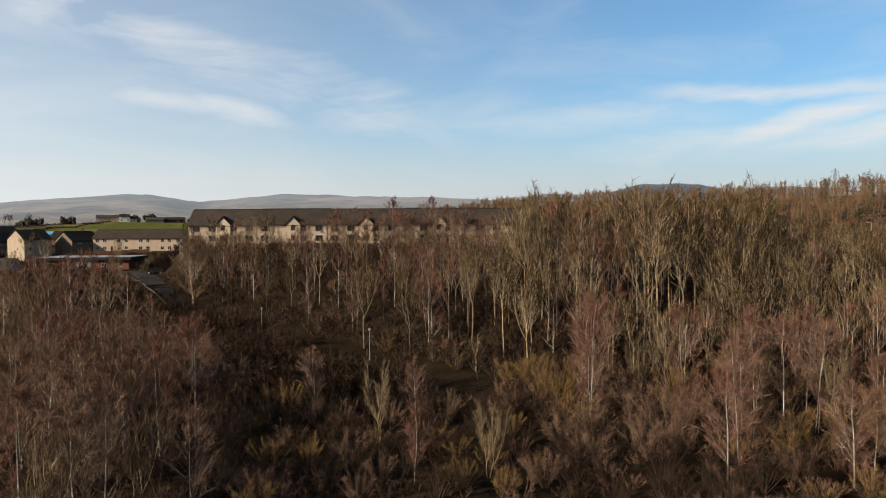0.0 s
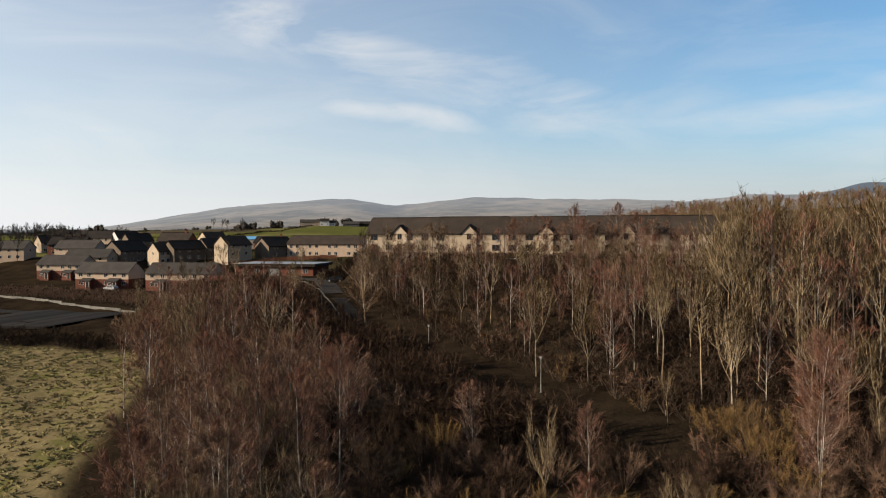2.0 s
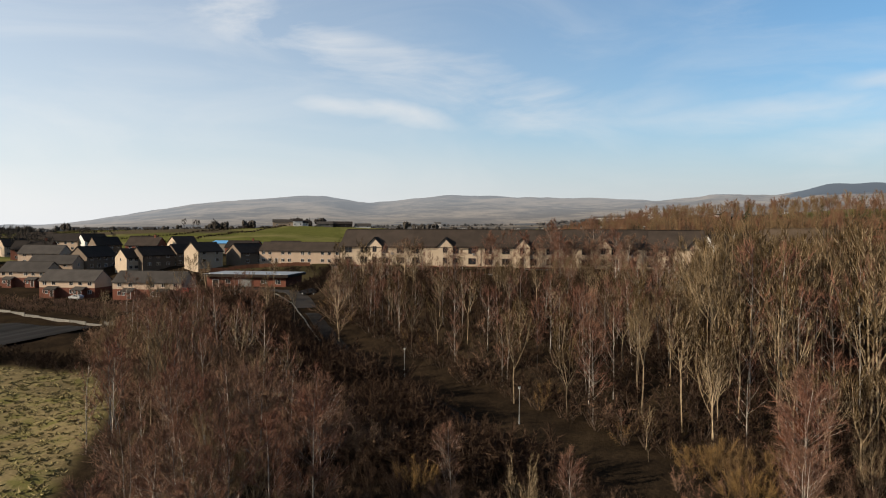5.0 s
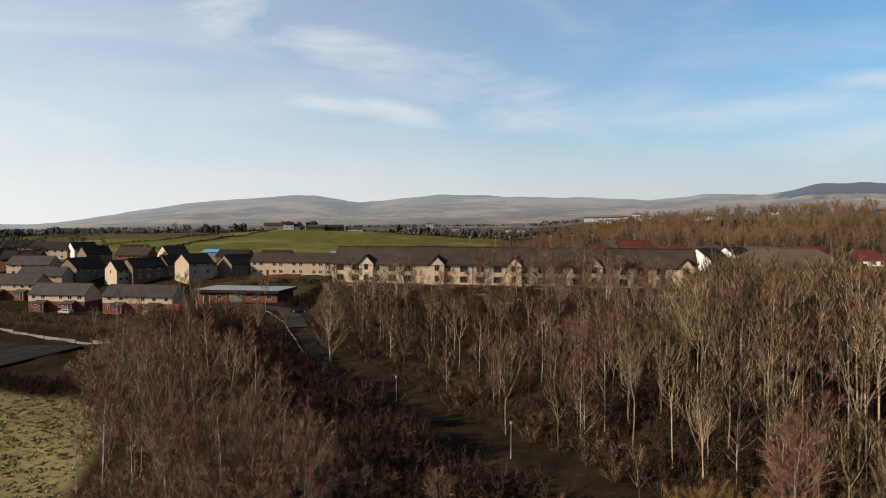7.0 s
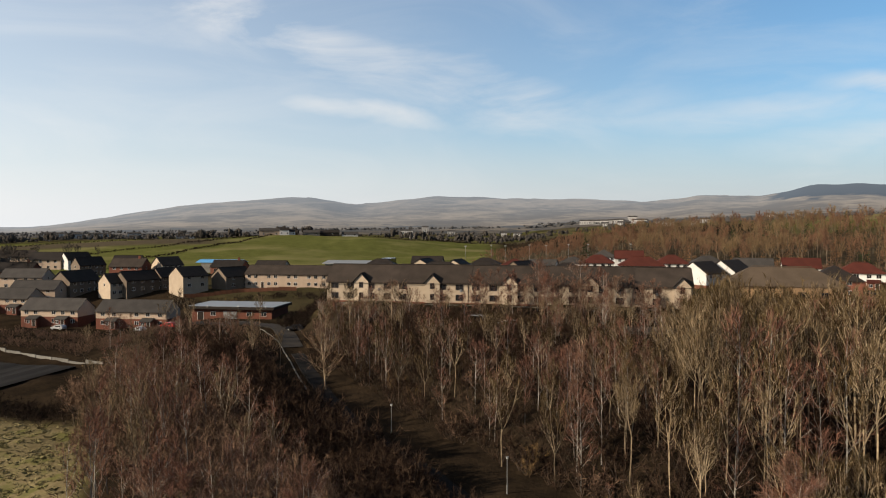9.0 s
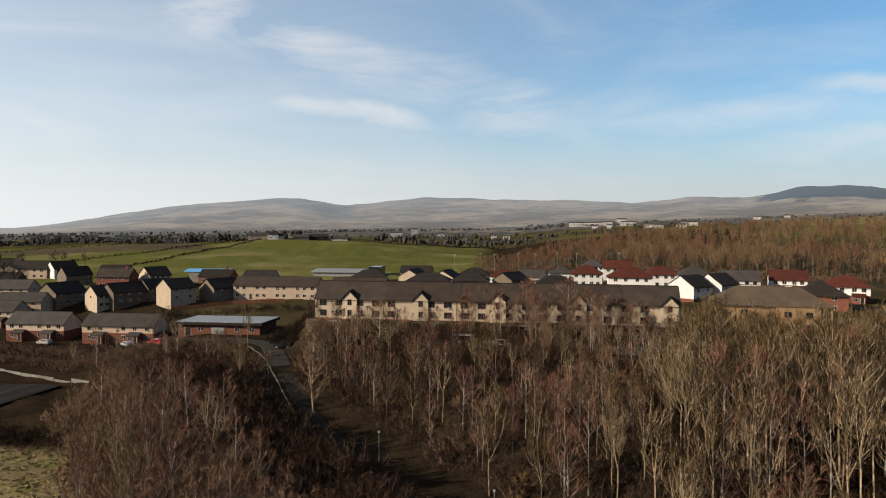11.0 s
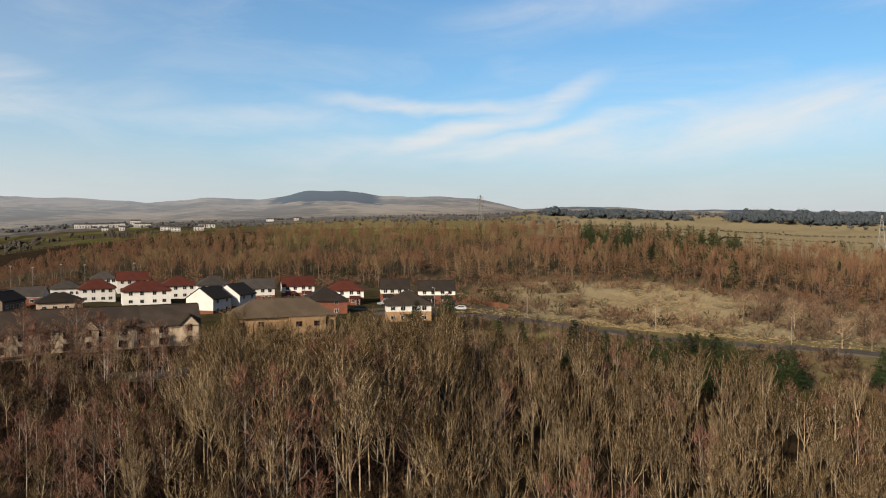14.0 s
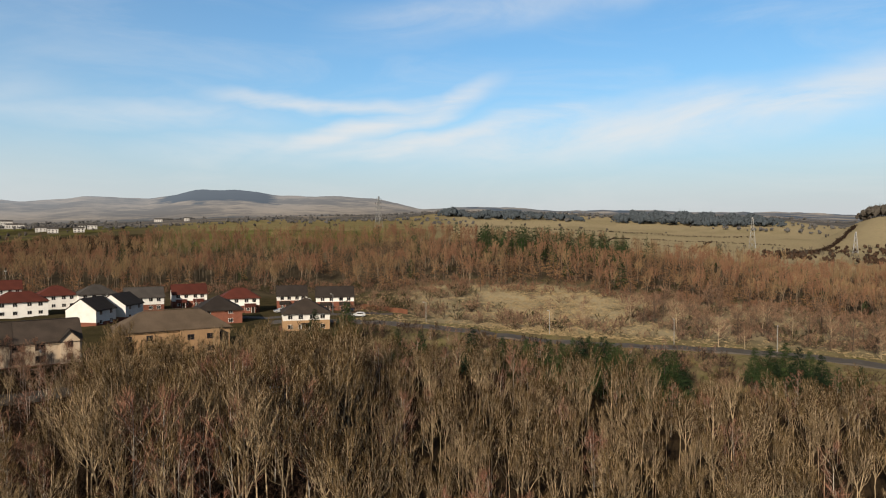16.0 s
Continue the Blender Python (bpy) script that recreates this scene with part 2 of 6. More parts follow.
M = dict(
    cream=material("cream_render", (0.268, 0.215, 0.160), (0.214, 0.171, 0.126), scale=0.5, fine=9),
    buff=material("pale_harling", (0.2697, 0.2044, 0.1522), (0.2175, 0.1653, 0.1235), scale=0.5, fine=9),
    white=material("white_render", (0.3915, 0.3828, 0.3654), (0.3132, 0.3045, 0.2915), scale=0.5, fine=8),
    brick=material("red_brick", (0.1010, 0.0389, 0.0254), (0.0711, 0.0284, 0.0195), scale=0.8, fine=12),
    buffbrick=material("buff_brick", (0.1669, 0.1077, 0.0591), (0.1287, 0.0800, 0.0457), scale=0.8, fine=12),
    tile=material("brown_roof_tile", (0.0296, 0.0226, 0.0183), (0.0174, 0.0139, 0.0113), scale=0.35, fine=7, rough=0.9, bump=0.3),
    browntile=material("mossy_brown_tile", (0.056, 0.041, 0.029), (0.036, 0.027, 0.019), scale=0.35, fine=7, rough=0.9, bump=0.3),
    slate=material("dark_roof_tile", (0.0183, 0.0148, 0.0126), (0.0113, 0.0091, 0.0078), scale=0.4, fine=7, rough=0.75, bump=0.3),
    greytile=material("grey_roof_tile", (0.0391, 0.0348, 0.0313), (0.0244, 0.0218, 0.0200), scale=0.4, fine=7, bump=0.3),
    redtile=material("red_roof_tile", (0.0478, 0.0139, 0.0096), (0.0313, 0.0096, 0.0070), scale=0.4, fine=7, bump=0.3),
    glass=material("window_glass", (0.0104, 0.0104, 0.0113), rough=0.22, bump=0.0, spread=0.3),
    # wall colour with the shade of unlit gables put into it
    drab=material("shade_dark_harling", (0.0914, 0.0713, 0.0539), (0.0696, 0.0539, 0.0409), scale=0.5, fine=9),
    townwall=material("town_render", (0.2784, 0.2697, 0.2610), scale=0.3, fine=4),
    frame=material("white_frame", (0.4350, 0.4263, 0.4089), rough=0.5, bump=0.0),
    darkframe=material("brown_frame", (0.0609, 0.0348, 0.0261), rough=0.5, bump=0.0),
    fascia=material("dark_timber", (0.0174, 0.0130, 0.0104), rough=0.6),
    metal=material("grey_metal", (0.1459, 0.1504, 0.1526), (0.1114, 0.1152, 0.1182), rough=0.45, metal=0.3, scale=0.3, fine=3),
    steel=material("galvanised_steel", (0.1740, 0.1740, 0.1696), rough=0.5, metal=0.3),
    asphalt=material("asphalt", (0.0487, 0.0426, 0.0365), (0.0331, 0.0287, 0.0244), scale=0.25, fine=6, source="world"),
    # dark tarmac of the yard; on the footpath this colour stands in for shade
    yardshade=material("yard_and_shade_tarmac", (0.0130, 0.0113, 0.0100), (0.0074, 0.0065, 0.0059), scale=0.2, fine=4, rough=0.95, source="world"),
    lanetar=material("worn_tarmac", (0.0313, 0.0270, 0.0235), (0.0209, 0.0183, 0.0157), scale=0.25, fine=6, source="world"),
    kerb=material("pale_concrete", (0.1087, 0.1027, 0.0914), scale=0.6, fine=8),
    sand=material("buff_concrete", (0.1810, 0.1459, 0.1047), scale=0.6, fine=8),
    bark=material("grey_bark", (0.205, 0.160, 0.104), (0.078, 0.057, 0.036), scale=1.5, fine=9, source="world"),
    birchbark=material("birch_bark", (0.2856, 0.2646, 0.2310), (0.0588, 0.0470, 0.0386), scale=1.2, fine=5, source="world"),
    ridgebark=material("brown_grey_bark", (0.1087, 0.0853, 0.0592), (0.0478, 0.0365, 0.0261), scale=1.5, fine=9, source="world"),
    darkbark=material("brown_bark", (0.0417, 0.0302, 0.0221), (0.0245, 0.0176, 0.0139), scale=1.5, fine=9, source="world"),
    ash=twig_material("khaki_twigs", (0.074, 0.051, 0.0245), (0.026, 0.017, 0.0085), spread=0.55),
    ashpale=twig_material("pale_twigs", (0.104, 0.075, 0.043), (0.072, 0.051, 0.029), spread=0.45),
    birch=twig_material("red_twigs", (0.094, 0.046, 0.032), (0.104, 0.064, 0.043), spread=0.5),
    russet=twig_material("russet_twigs", (0.0784, 0.0384, 0.0256), (0.1040, 0.0592, 0.0360), patch=0.06, spread=0.16),
    scrub=twig_material("brown_twigs", (0.081, 0.049, 0.035), (0.112, 0.072, 0.046), spread=0.35),
    # shade of hollow and wood floor put into this colour; also serves verge scrub
    brush=twig_material("brush_and_shade_stems", (0.019, 0.0125, 0.009), (0.031, 0.0195, 0.013), spread=0.4),
    willow=twig_material("amber_twigs", (0.1200, 0.0752, 0.0304), (0.0880, 0.0560, 0.0272), spread=0.4),
    beech=twig_material("copper_leaves", (0.0673, 0.0219, 0.0086), (0.0571, 0.0208, 0.0096)),
    spruce=twig_material("spruce_needles", (0.0084, 0.0132, 0.0084), (0.0220, 0.0320, 0.0130)),
    larch=twig_material("larch_twigs", (0.152, 0.085, 0.041), (0.092, 0.052, 0.028), patch=0.05, spread=0.16),
    tanwood=twig_material("tan_twigs", (0.1320, 0.0912, 0.0496), (0.0896, 0.0592, 0.0336), patch=0.06, spread=0.14),
    # distance haze is put into these three twig colours, greyer and bluer farther off
    farwood=twig_material("hazed_twigs", (0.034, 0.030, 0.026), (0.044, 0.039, 0.034), spread=0.08),
    bluewood=twig_material("hazed_skyline_conifers", (0.026, 0.032, 0.038), (0.034, 0.039, 0.044), spread=0.05),
    hazewood=twig_material("hazed_grey_twigs", (0.044, 0.043, 0.043), (0.054, 0.052, 0.051), spread=0.05),
    # dark hedge colour; on the hollow scrub it stands in for shade
    hawthorn=twig_material("hedge_and_shade_twigs", (0.0144, 0.0096, 0.0076), (0.0192, 0.0136, 0.0096)),
    gorse=twig_material("gorse_leaves", (0.0144, 0.0160, 0.0064), (0.0288, 0.0224, 0.0112)),
    straw=twig_material("straw_grass", (0.1520, 0.1240, 0.0640), (0.1160, 0.1000, 0.0440)),
    tangrass=twig_material("tan_grass", (0.168, 0.126, 0.072), (0.135, 0.101, 0.056), spread=0.12),
    carblack=material("black_car_paint", (0.0130, 0.0130, 0.0148), rough=0.2, bump=0.0),
    carwhite=material("white_car_paint", (0.2611, 0.2611, 0.2611), rough=0.25, bump=0.0),
    carsilver=material("silver_car_paint", (0.3915, 0.4002, 0.4089), rough=0.3, metal=0.4, bump=0.0),
    carred=material("red_car_paint", (0.2610, 0.0261, 0.0218), rough=0.25, bump=0.0),
    rubber=material("tyre_rubber", (0.0174, 0.0174, 0.0174), rough=0.8),
    lampglass=material("lamp_glass", (0.2784, 0.2784, 0.2697), rough=0.3, bump=0.0),
    timber=material("fence_timber", (0.0740, 0.0313, 0.0174), (0.0478, 0.0226, 0.0139), scale=1, fine=9),
    blue=material("blue_sheet_metal", (0.0522, 0.1914, 0.3654), rough=0.5),
    pylonsteel=material("weathered_steel", (0.19, 0.19, 0.187), rough=0.6, metal=0.2),
    hedge=material("hedge_core", (0.0435, 0.0313, 0.0226), scale=1, fine=5),
)


# ---- shape of the land ----
def sm(a, b, x):
    t = np.clip((x - a) / (b - a), 0.0, 1.0)
    return t * t * (3 - 2 * t)


def soft(x, xs, ys):
    return np.interp(x, xs, ys)


EYE = (0.0, 14.0)
CREST_AZ = (-70, -62, -52, -44, -37, -30, -22, -16, -10, -5, 1, 6, 10)
CREST_UP = (3.5, 4, 9, 15, 17.5, 19, 19, 18, 15.5, 13.5, 8.5, 1, 0)
SKY_AZ = (-90, -66, -60, -52, -49, -44, -39.6, -36.4, -32.6, -31.8, -28.9, -26, -21.5, -18.3, -15.2, -13.4, -12, -7.5, -5.8, -4, 2, 6, 9, 12.6, 15.6, 18.5, 19.7, 22.4, 26.6, 31.3, 34.9, 39.3, 42, 60)
SKY_UP = (10, 14, 18, 21, 23, 23, 27, 28, 26, 30, 39.7, 42.8, 44.2, 51, 50, 43, 38.5, 38.8, 34.2, 33.0, 36.6, 38.3, 40.1, 39.6, 35.9, 30.8, 32.0, 38.4, 35, 28, 17.2, 4.5, -2.5, -3)


def polar(x, y):
    dx, dy = x - EYE[0], y - EYE[1]
    return np.hypot(dx, dy), np.degrees(np.arctan2(-dx, dy))


def path_side(x, y):
    """Metres to the right of the footpath's line."""
    return (x + 10) * 0.669 + (y - 99) * 0.743 - 6 * sm(140, 170, y)


def bumps(x, y, size, seed=0.0):
    k = 6.283 / size
    return (np.sin(k * (x + 0.31 * y) + seed) * np.cos(k * 0.83 * (y - 0.27 * x) + 1.7 * seed)
            + 0.5 * np.sin(k * 2.1 * (0.8 * x - y) + 2.3 * seed) * np.cos(k * 1.9 * (x + 0.6 * y) + seed))


def height(x, y):
    x, y = np.asarray(x, float), np.asarray(y, float)
    r, az = polar(x, y)
    v = soft(y, (-60, 55, 100, 117, 140, 170, 205, 235, 300, 330), (-10, -9, -4.7, -3.7, 0, 3, 4, 5.5, 8, 8))
    edge = soft(y, (130, 160), (-55, -97))
    v = v - sm(edge, edge - 26, x) * soft(y, (90, 128, 155, 200, 222, 240), (2.5, 1.8, 5.5, 6.3, 4, 0.5))
    top = soft(y, (55, 95, 110, 122, 142, 163, 166.5, 172, 190, 230, 300), (-8.5, -4.5, 0, 2.5, 7.2, 7.6, 10, 10.3, 10, 9.5, 9.5))
    east = soft(y, (-40, 60, 100, 122, 145, 165, 200, 230, 300), (1, 3.0, 4, 4.3, 5, 6, 7.5, 9.5, 9.5))
    k = sm(85, 150, x)
    top = top * (1 - k) + east * k
    b = sm(7, 17, path_side(x, y)) * sm(-74, -62.5, x)
    z = v * (1 - b) + top * b
    # the wooded ridge beyond the road and the houses
    rr = r - 62 * (1 - sm(-24, -36, az))
    up = soft(az, CREST_AZ, CREST_UP) / 19.0
    z = z + up * soft(rr, (222, 245, 272, 300, 375, 430, 600, 900), (0, 0.6, 2.2, 6.0, 19.6, 22, 24.5, 27))
    # the pasture behind the village and the low country past it
    crest = soft(az, (2, 6.7, 11, 18, 25, 35, 45, 60), (0, 0, 5, 11.5, 11.5, 9, 5, 2))
    z = z + crest * sm(330, 700, r) * (1 - sm(720, 1000, r))
    z = z + sm(1000, 2100, r) * soft(az, (-60, -24, -12, 4, 45), (18, 28, 20, 20, 0))
    z = z + sm(600, 1500, r) * soft(az, (-72, -62, -40, -20, -5), (26, 12, 8, 6, 0))
    z = z + sm(1120, 1430, r) * soft(az, (-64, -60, -34, -29), (0, 13, 13, 0))
    z = z + 30 * sm(-61.5, -66, az) * np.exp(-((r - 930) / 190) ** 2)
    # hills
    lift = soft(az, SKY_AZ, SKY_UP) * 4.3 + 33.4
    far = sm(2100, 4300, r)
    z = z * (1 - far) + (lift + 6 * bumps(x, y, 900, 2.0) + (5 * bumps(x, y, 430, 1.1) + 2.5 * bumps(x, y, 190, 2.7)) * (1 - sm(3700, 4200, r))) * far
    z = z - 60 * sm(4350, 4900, r)
    return z + 0.25 * bumps(x, y, 17) * sm(30, 60, r) + 1.2 * bumps(x, y, 210, 4.0) * sm(320, 600, r)


def ground_at(x, y):
    return float(height(x, y))


def field_mask(x, y):
    """The rough grass field beside the scrub."""
    edge = soft(y, (20, 60, 98, 130), (-40, -47, -66, -88))
    return sm(edge + 1.5, edge - 2.5, x) * (1 - sm(115, 119, y))


def mesh_of(name, verts, faces, mats, which=None, smooth=False):
    me = bpy.data.meshes.new(name)
    verts = np.asarray(verts, np.float32)
    faces = np.asarray(faces, np.int32)
    n = faces.shape[1]
    me.vertices.add(len(verts))
    me.vertices.foreach_set("co", verts.ravel())
    me.loops.add(faces.size)
    me.loops.foreach_set("vertex_index", faces.ravel())
    me.polygons.add(len(faces))
    me.polygons.foreach_set("loop_start", np.arange(0, faces.size, n, dtype=np.int32))
    me.polygons.foreach_set("loop_total", np.full(len(faces), n, np.int32))
    if which is not None:
        me.polygons.foreach_set("material_index", np.asarray(which, np.int32))
    me.polygons.foreach_set("use_smooth", np.full(len(faces), smooth))
    for m in mats:
        me.materials.append(m)
    me.update(calc_edges=True)
    return me


def ground_material():
    m = bpy.data.materials.new("ground_cover")
    m.use_nodes = True
    nt = m.node_tree
    b = nt.nodes["Principled BSDF"]
    b.inputs["Roughness"].default_value = 0.95
    b.inputs["Specular IOR Level"].default_value = 0.0
    at = nt.nodes.new("ShaderNodeAttribute")
    at.attribute_name = "cover"
    sep = nt.nodes.new("ShaderNodeSeparateColor")
    nt.links.new(at.outputs["Color"], sep.inputs[0])
    v = nt.nodes.new("ShaderNodeNewGeometry").outputs["Position"]
    n0, n1, n2 = noise_of(nt, v, 0.018, 3), noise_of(nt, v, 0.22, 4, 0.6), noise_of(nt, v, 2.2, 5, 0.65)
    f = ramp(nt, maths(nt, "ADD", maths(nt, "MULTIPLY", n1, 0.6), maths(nt, "MULTIPLY", n2, 0.5)), 0.38, 0.75)
    # leaf litter, set near black to stand in for shade between the trees
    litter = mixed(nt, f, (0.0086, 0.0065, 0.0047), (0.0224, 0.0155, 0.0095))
    straw = mixed(nt, f, (0.0774, 0.0602, 0.0310), (0.1505, 0.1187, 0.0636))
    straw = mixed(nt, ramp(nt, n1, 0.50, 0.66), straw, (0.0774, 0.0714, 0.0258))
    green = mixed(nt, f, (0.046, 0.049, 0.0135), (0.070, 0.071, 0.0215))
    green = mixed(nt, ramp(nt, n0, 0.45, 0.7), green, (0.098, 0.088, 0.036))
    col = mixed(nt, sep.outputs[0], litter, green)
    straw = mixed(nt, at.outputs["Alpha"], straw, mixed(nt, f, (0.172, 0.140, 0.088), (0.224, 0.184, 0.118)))
    col = mixed(nt, sep.outputs[1], col, straw)
    plough = mixed(nt, f, (0.0387, 0.0318, 0.0215), (0.0593, 0.0464, 0.0301))
    col = mixed(nt, sep.outputs[2], col, plough)
    nt.links.new(col, b.inputs["Base Color"])
    bn = node(nt, "ShaderNodeBump", Strength=0.5, Distance=0.25)
    nt.links.new(n2, bn.inputs["Height"])
    nt.links.new(bn.outputs[0], b.inputs["Normal"])
    return m


def far_material():
    """Moor and plantation kilometres off; a pale glow in the surface imitates haze."""
    m = bpy.data.materials.new("distant_hills")
    m.use_nodes = True
    nt = m.node_tree
    b = nt.nodes["Principled BSDF"]
    b.inputs["Roughness"].default_value = 1.0
    b.inputs["Specular IOR Level"].default_value = 0.0
    at = nt.nodes.new("ShaderNodeAttribute")
    at.attribute_name = "cover"
    sep = nt.nodes.new("ShaderNodeSeparateColor")
    nt.links.new(at.outputs["Color"], sep.inputs[0])
    v = nt.nodes.new("ShaderNodeNewGeometry").outputs["Position"]
    n1 = noise_of(nt, v, 0.0028, 4, 0.55)
    n2 = noise_of(nt, v, 0.012, 5, 0.65)
    f = ramp(nt, maths(nt, "ADD", maths(nt, "MULTIPLY", n1, 0.6), maths(nt, "MULTIPLY", n2, 0.45)), 0.42, 0.64)
    col = mixed(nt, f, (0.0619, 0.0533, 0.0447), (0.1677, 0.1393, 0.1084))
    woods = ramp(nt, maths(nt, "MULTIPLY_ADD", n2, 0.9, maths(nt, "MULTIPLY", sep.outputs[1], 0.5)), 0.86, 1.0)
    col = mixed(nt, maths(nt, "MULTIPLY", woods, sep.outputs[1]), col, (0.0387, 0.0387, 0.0387))
    col = mixed(nt, sep.outputs[0], col, (0.0172, 0.0258, 0.0396))
    nt.links.new(col, b.inputs["Base Color"])
    # emission that stands in for haze over the hills
    haze_glow = nt.nodes.new("ShaderNodeEmission")
    haze_glow.inputs[0].default_value = (0.50, 0.555, 0.615, 1)
    haze_glow.inputs[1].default_value = 0.325
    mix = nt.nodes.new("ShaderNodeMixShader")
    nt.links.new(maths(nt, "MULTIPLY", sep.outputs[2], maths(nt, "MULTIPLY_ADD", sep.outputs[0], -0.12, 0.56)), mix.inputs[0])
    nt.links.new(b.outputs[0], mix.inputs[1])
    nt.links.new(haze_glow.outputs[0], mix.inputs[2])
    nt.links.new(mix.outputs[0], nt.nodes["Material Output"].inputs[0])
    return m


def ring(name, radii, mat, cover):
    azs = np.concatenate([np.linspace(-80, 58, 340), np.linspace(58, 280, 40)[1:-1]])
    a = np.radians(azs)
    x = EYE[0] - np.sin(a)[None] * radii[:, None]
    y = EYE[1] + np.cos(a)[None] * radii[:, None]
    z = height(x, y)
    col = cover(x, y)
    z = z + col[..., 3]
    # dry, bleached grass on the open farmland past the ridge
    r, az = polar(x, y)
    col[..., 3] = np.maximum(0.55 * sm(415, 455, r) * sm(-31, -37, az), 0.75 * sm(208, 220, r) * (1 - sm(286, 302, r)) * sm(-27, -34, az))
    n, k = x.shape
    i, j = np.meshgrid(np.arange(n - 1), np.arange(k), indexing="ij")
    j2 = (j + 1) % k
    f = np.stack([i * k + j, (i + 1) * k + j, (i + 1) * k + j2, i * k + j2], -1).reshape(-1, 4)[:, ::-1]
    me = mesh_of(name, np.stack([x, y, z], -1).reshape(-1, 3), f, [mat], smooth=True)
    layer = me.color_attributes.new("cover", "FLOAT_COLOR", "POINT")
    layer.data.foreach_set("color", col.reshape(-1, 4).astype(np.float32).ravel())
    return new(name, me)


def near_cover(x, y):
    r, az = polar(x, y)
    c = np.zeros(x.shape + (4,))
    field = field_mask(x, y)
    clearing = sm(208, 218, r) * (1 - sm(296, 312, r)) * sm(-22, -28, az) * np.clip(0.85 + 0.5 * bumps(x, y, 37, 2.0), 0.35, 1)
    verge = sm(8, 4, np.abs(r - 199)) * sm(-20, -28, az)
    verge2 = sm(156, 162, r) * (1 - sm(206, 236, r)) * sm(-26, -32, az)
    pasture = sm(318, 335, r) * sm(6.5, 9, az) * (1 - sm(700, 720, r))
    forest = sm(284, 300, r) * (1 - sm(410, 440, r)) * sm(9, 6, az)
    ridge = sm(400, 425, r) * sm(-10, -16, az)
    farm = sm(720, 760, r)
    lawn = sm(168, 172, y) * (1 - sm(300, 315, r)) * sm(8, 18, path_side(x, y))
    right = sm(-8, -18, az)
    quilt = bumps(x, y, 260, 1)
    c[..., 0] = np.clip(np.maximum.reduce([0.2 * field, pasture, ridge * soft(az, (-36, -29, -8, -4), (0.1, 0.9, 0.9, 0.2)), 0.12 * lawn, 0.25 * verge2, farm * (0.25 + 0.45 * (quilt > 0.2)) * (1 - 0.25 * right)]), 0, 1)
    c[..., 1] = np.clip(np.maximum.reduce([0.92 * field, 0.06 * forest, 0.95 * clearing * soft(az, (-70, -54, -47, -41, -33, -26), (0.7, 0.8, 1.0, 1.0, 0.8, 0.4)), 0.75 * verge2, 0.10 * lawn, ridge * np.where(bumps(x, y, 240, 3) > 0.1, 1.0, 0.8) * soft(az, (-36, -29, -8, -4), (1.0, 0.12, 0.12, 0.5)), farm * right * np.where(quilt < -0.05, 1.0, 0.7), 0.9 * farm * sm(-58, -62, az), 0.95 * sm(560, 620, r) * sm(-50, -54, az) * (1 - sm(1000, 1080, r))]), 0, 1)
    # a dark ploughed strip across the pasture, and its banks
    c[..., 2] = np.clip(0.55 * forest + pasture * sm(28, 31, az) * sm(560, 575, r) * (1 - sm(660, 672, r)) + 0.5 * farm * (bumps(x, y, 260, 7) > -0.1) * (1 - right), 0, 1)
    hum = 0.5 * (bumps(x, y, 3.1, 0.4) + 0.7 * bumps(x, y, 1.9, 2.2))
    c[..., 3] = 0.09 * field * hum + 0.12 * clearing * hum
    return c


def far_cover(x, y):
    r, az = polar(x, y)
    c = np.zeros(x.shape + (4,))
    wob = 0.5 * bumps(x, y, 170, 3)
    wood = sm(-12.8, -13.2, az + wob) * sm(-21.4, -21.0, az + wob) * sm(3150, 3200, r + 160 * bumps(x, y, 300))
    wood2 = sm(-6.8, -7.4, az) * sm(-13, -12, az) * sm(3950, 4020, r + 60 * bumps(x, y, 260))
    low = sm(-33, -35, az) * sm(2300, 2500, r) * np.clip(0.6 + bumps(x, y, 420, 5), 0, 1)
    dip = sm(17.5, 18.5, az) * sm(22, 21, az) * sm(2900, 3200, r) * (1 - sm(3500, 3800, r))
    c[..., 0] = np.clip(np.maximum.reduce([wood, wood2, low, 0.25 * dip]), 0, 1)
    c[..., 1] = 1 - sm(2300, 3300, r)
    # share of the painted haze, growing with distance
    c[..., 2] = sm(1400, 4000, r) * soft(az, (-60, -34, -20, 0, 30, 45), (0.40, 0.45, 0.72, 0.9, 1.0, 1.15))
    return c


def build_land():
    near = np.concatenate([[0.5, 12], np.geomspace(24, 60, 14), np.geomspace(60, 140, 75)[1:], np.geomspace(140, 420, 80)[1:], np.geomspace(420, 1500, 40)[1:]])
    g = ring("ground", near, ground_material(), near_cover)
    tagged(g, "rolling winter ground with leaf litter and rough straw-coloured grass", "ground", kind="structure")
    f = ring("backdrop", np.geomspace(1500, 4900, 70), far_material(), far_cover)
    tagged(f, "pale hazy moorland hills with dark plantations along the skyline", "hills", kind="structure")


build_land()


# ---- building blocks ----
def thing(name, m, label, category, group="", kind=""):
    ob = new(name)
    ob.empty_display_size = 0.3
    ob.matrix_world = m
    return tagged(ob, label, category, group, kind)


def part(name, data, mat, parent, label="", at=None):
    """A bmesh or mesh as one mesh object under a thing or a part."""
    if isinstance(data, bmesh.types.BMesh):
        me = bpy.data.meshes.new(name)
        data.to_mesh(me)
        data.free()
        me.materials.append(mat)
    else:
        me = data
        if mat is not None and not me.materials:
            me.materials.append(mat)
    ob = new(name, me)
    ob.parent = parent
    if at is not None:
        ob.matrix_local = at
    return tagged(ob, label)


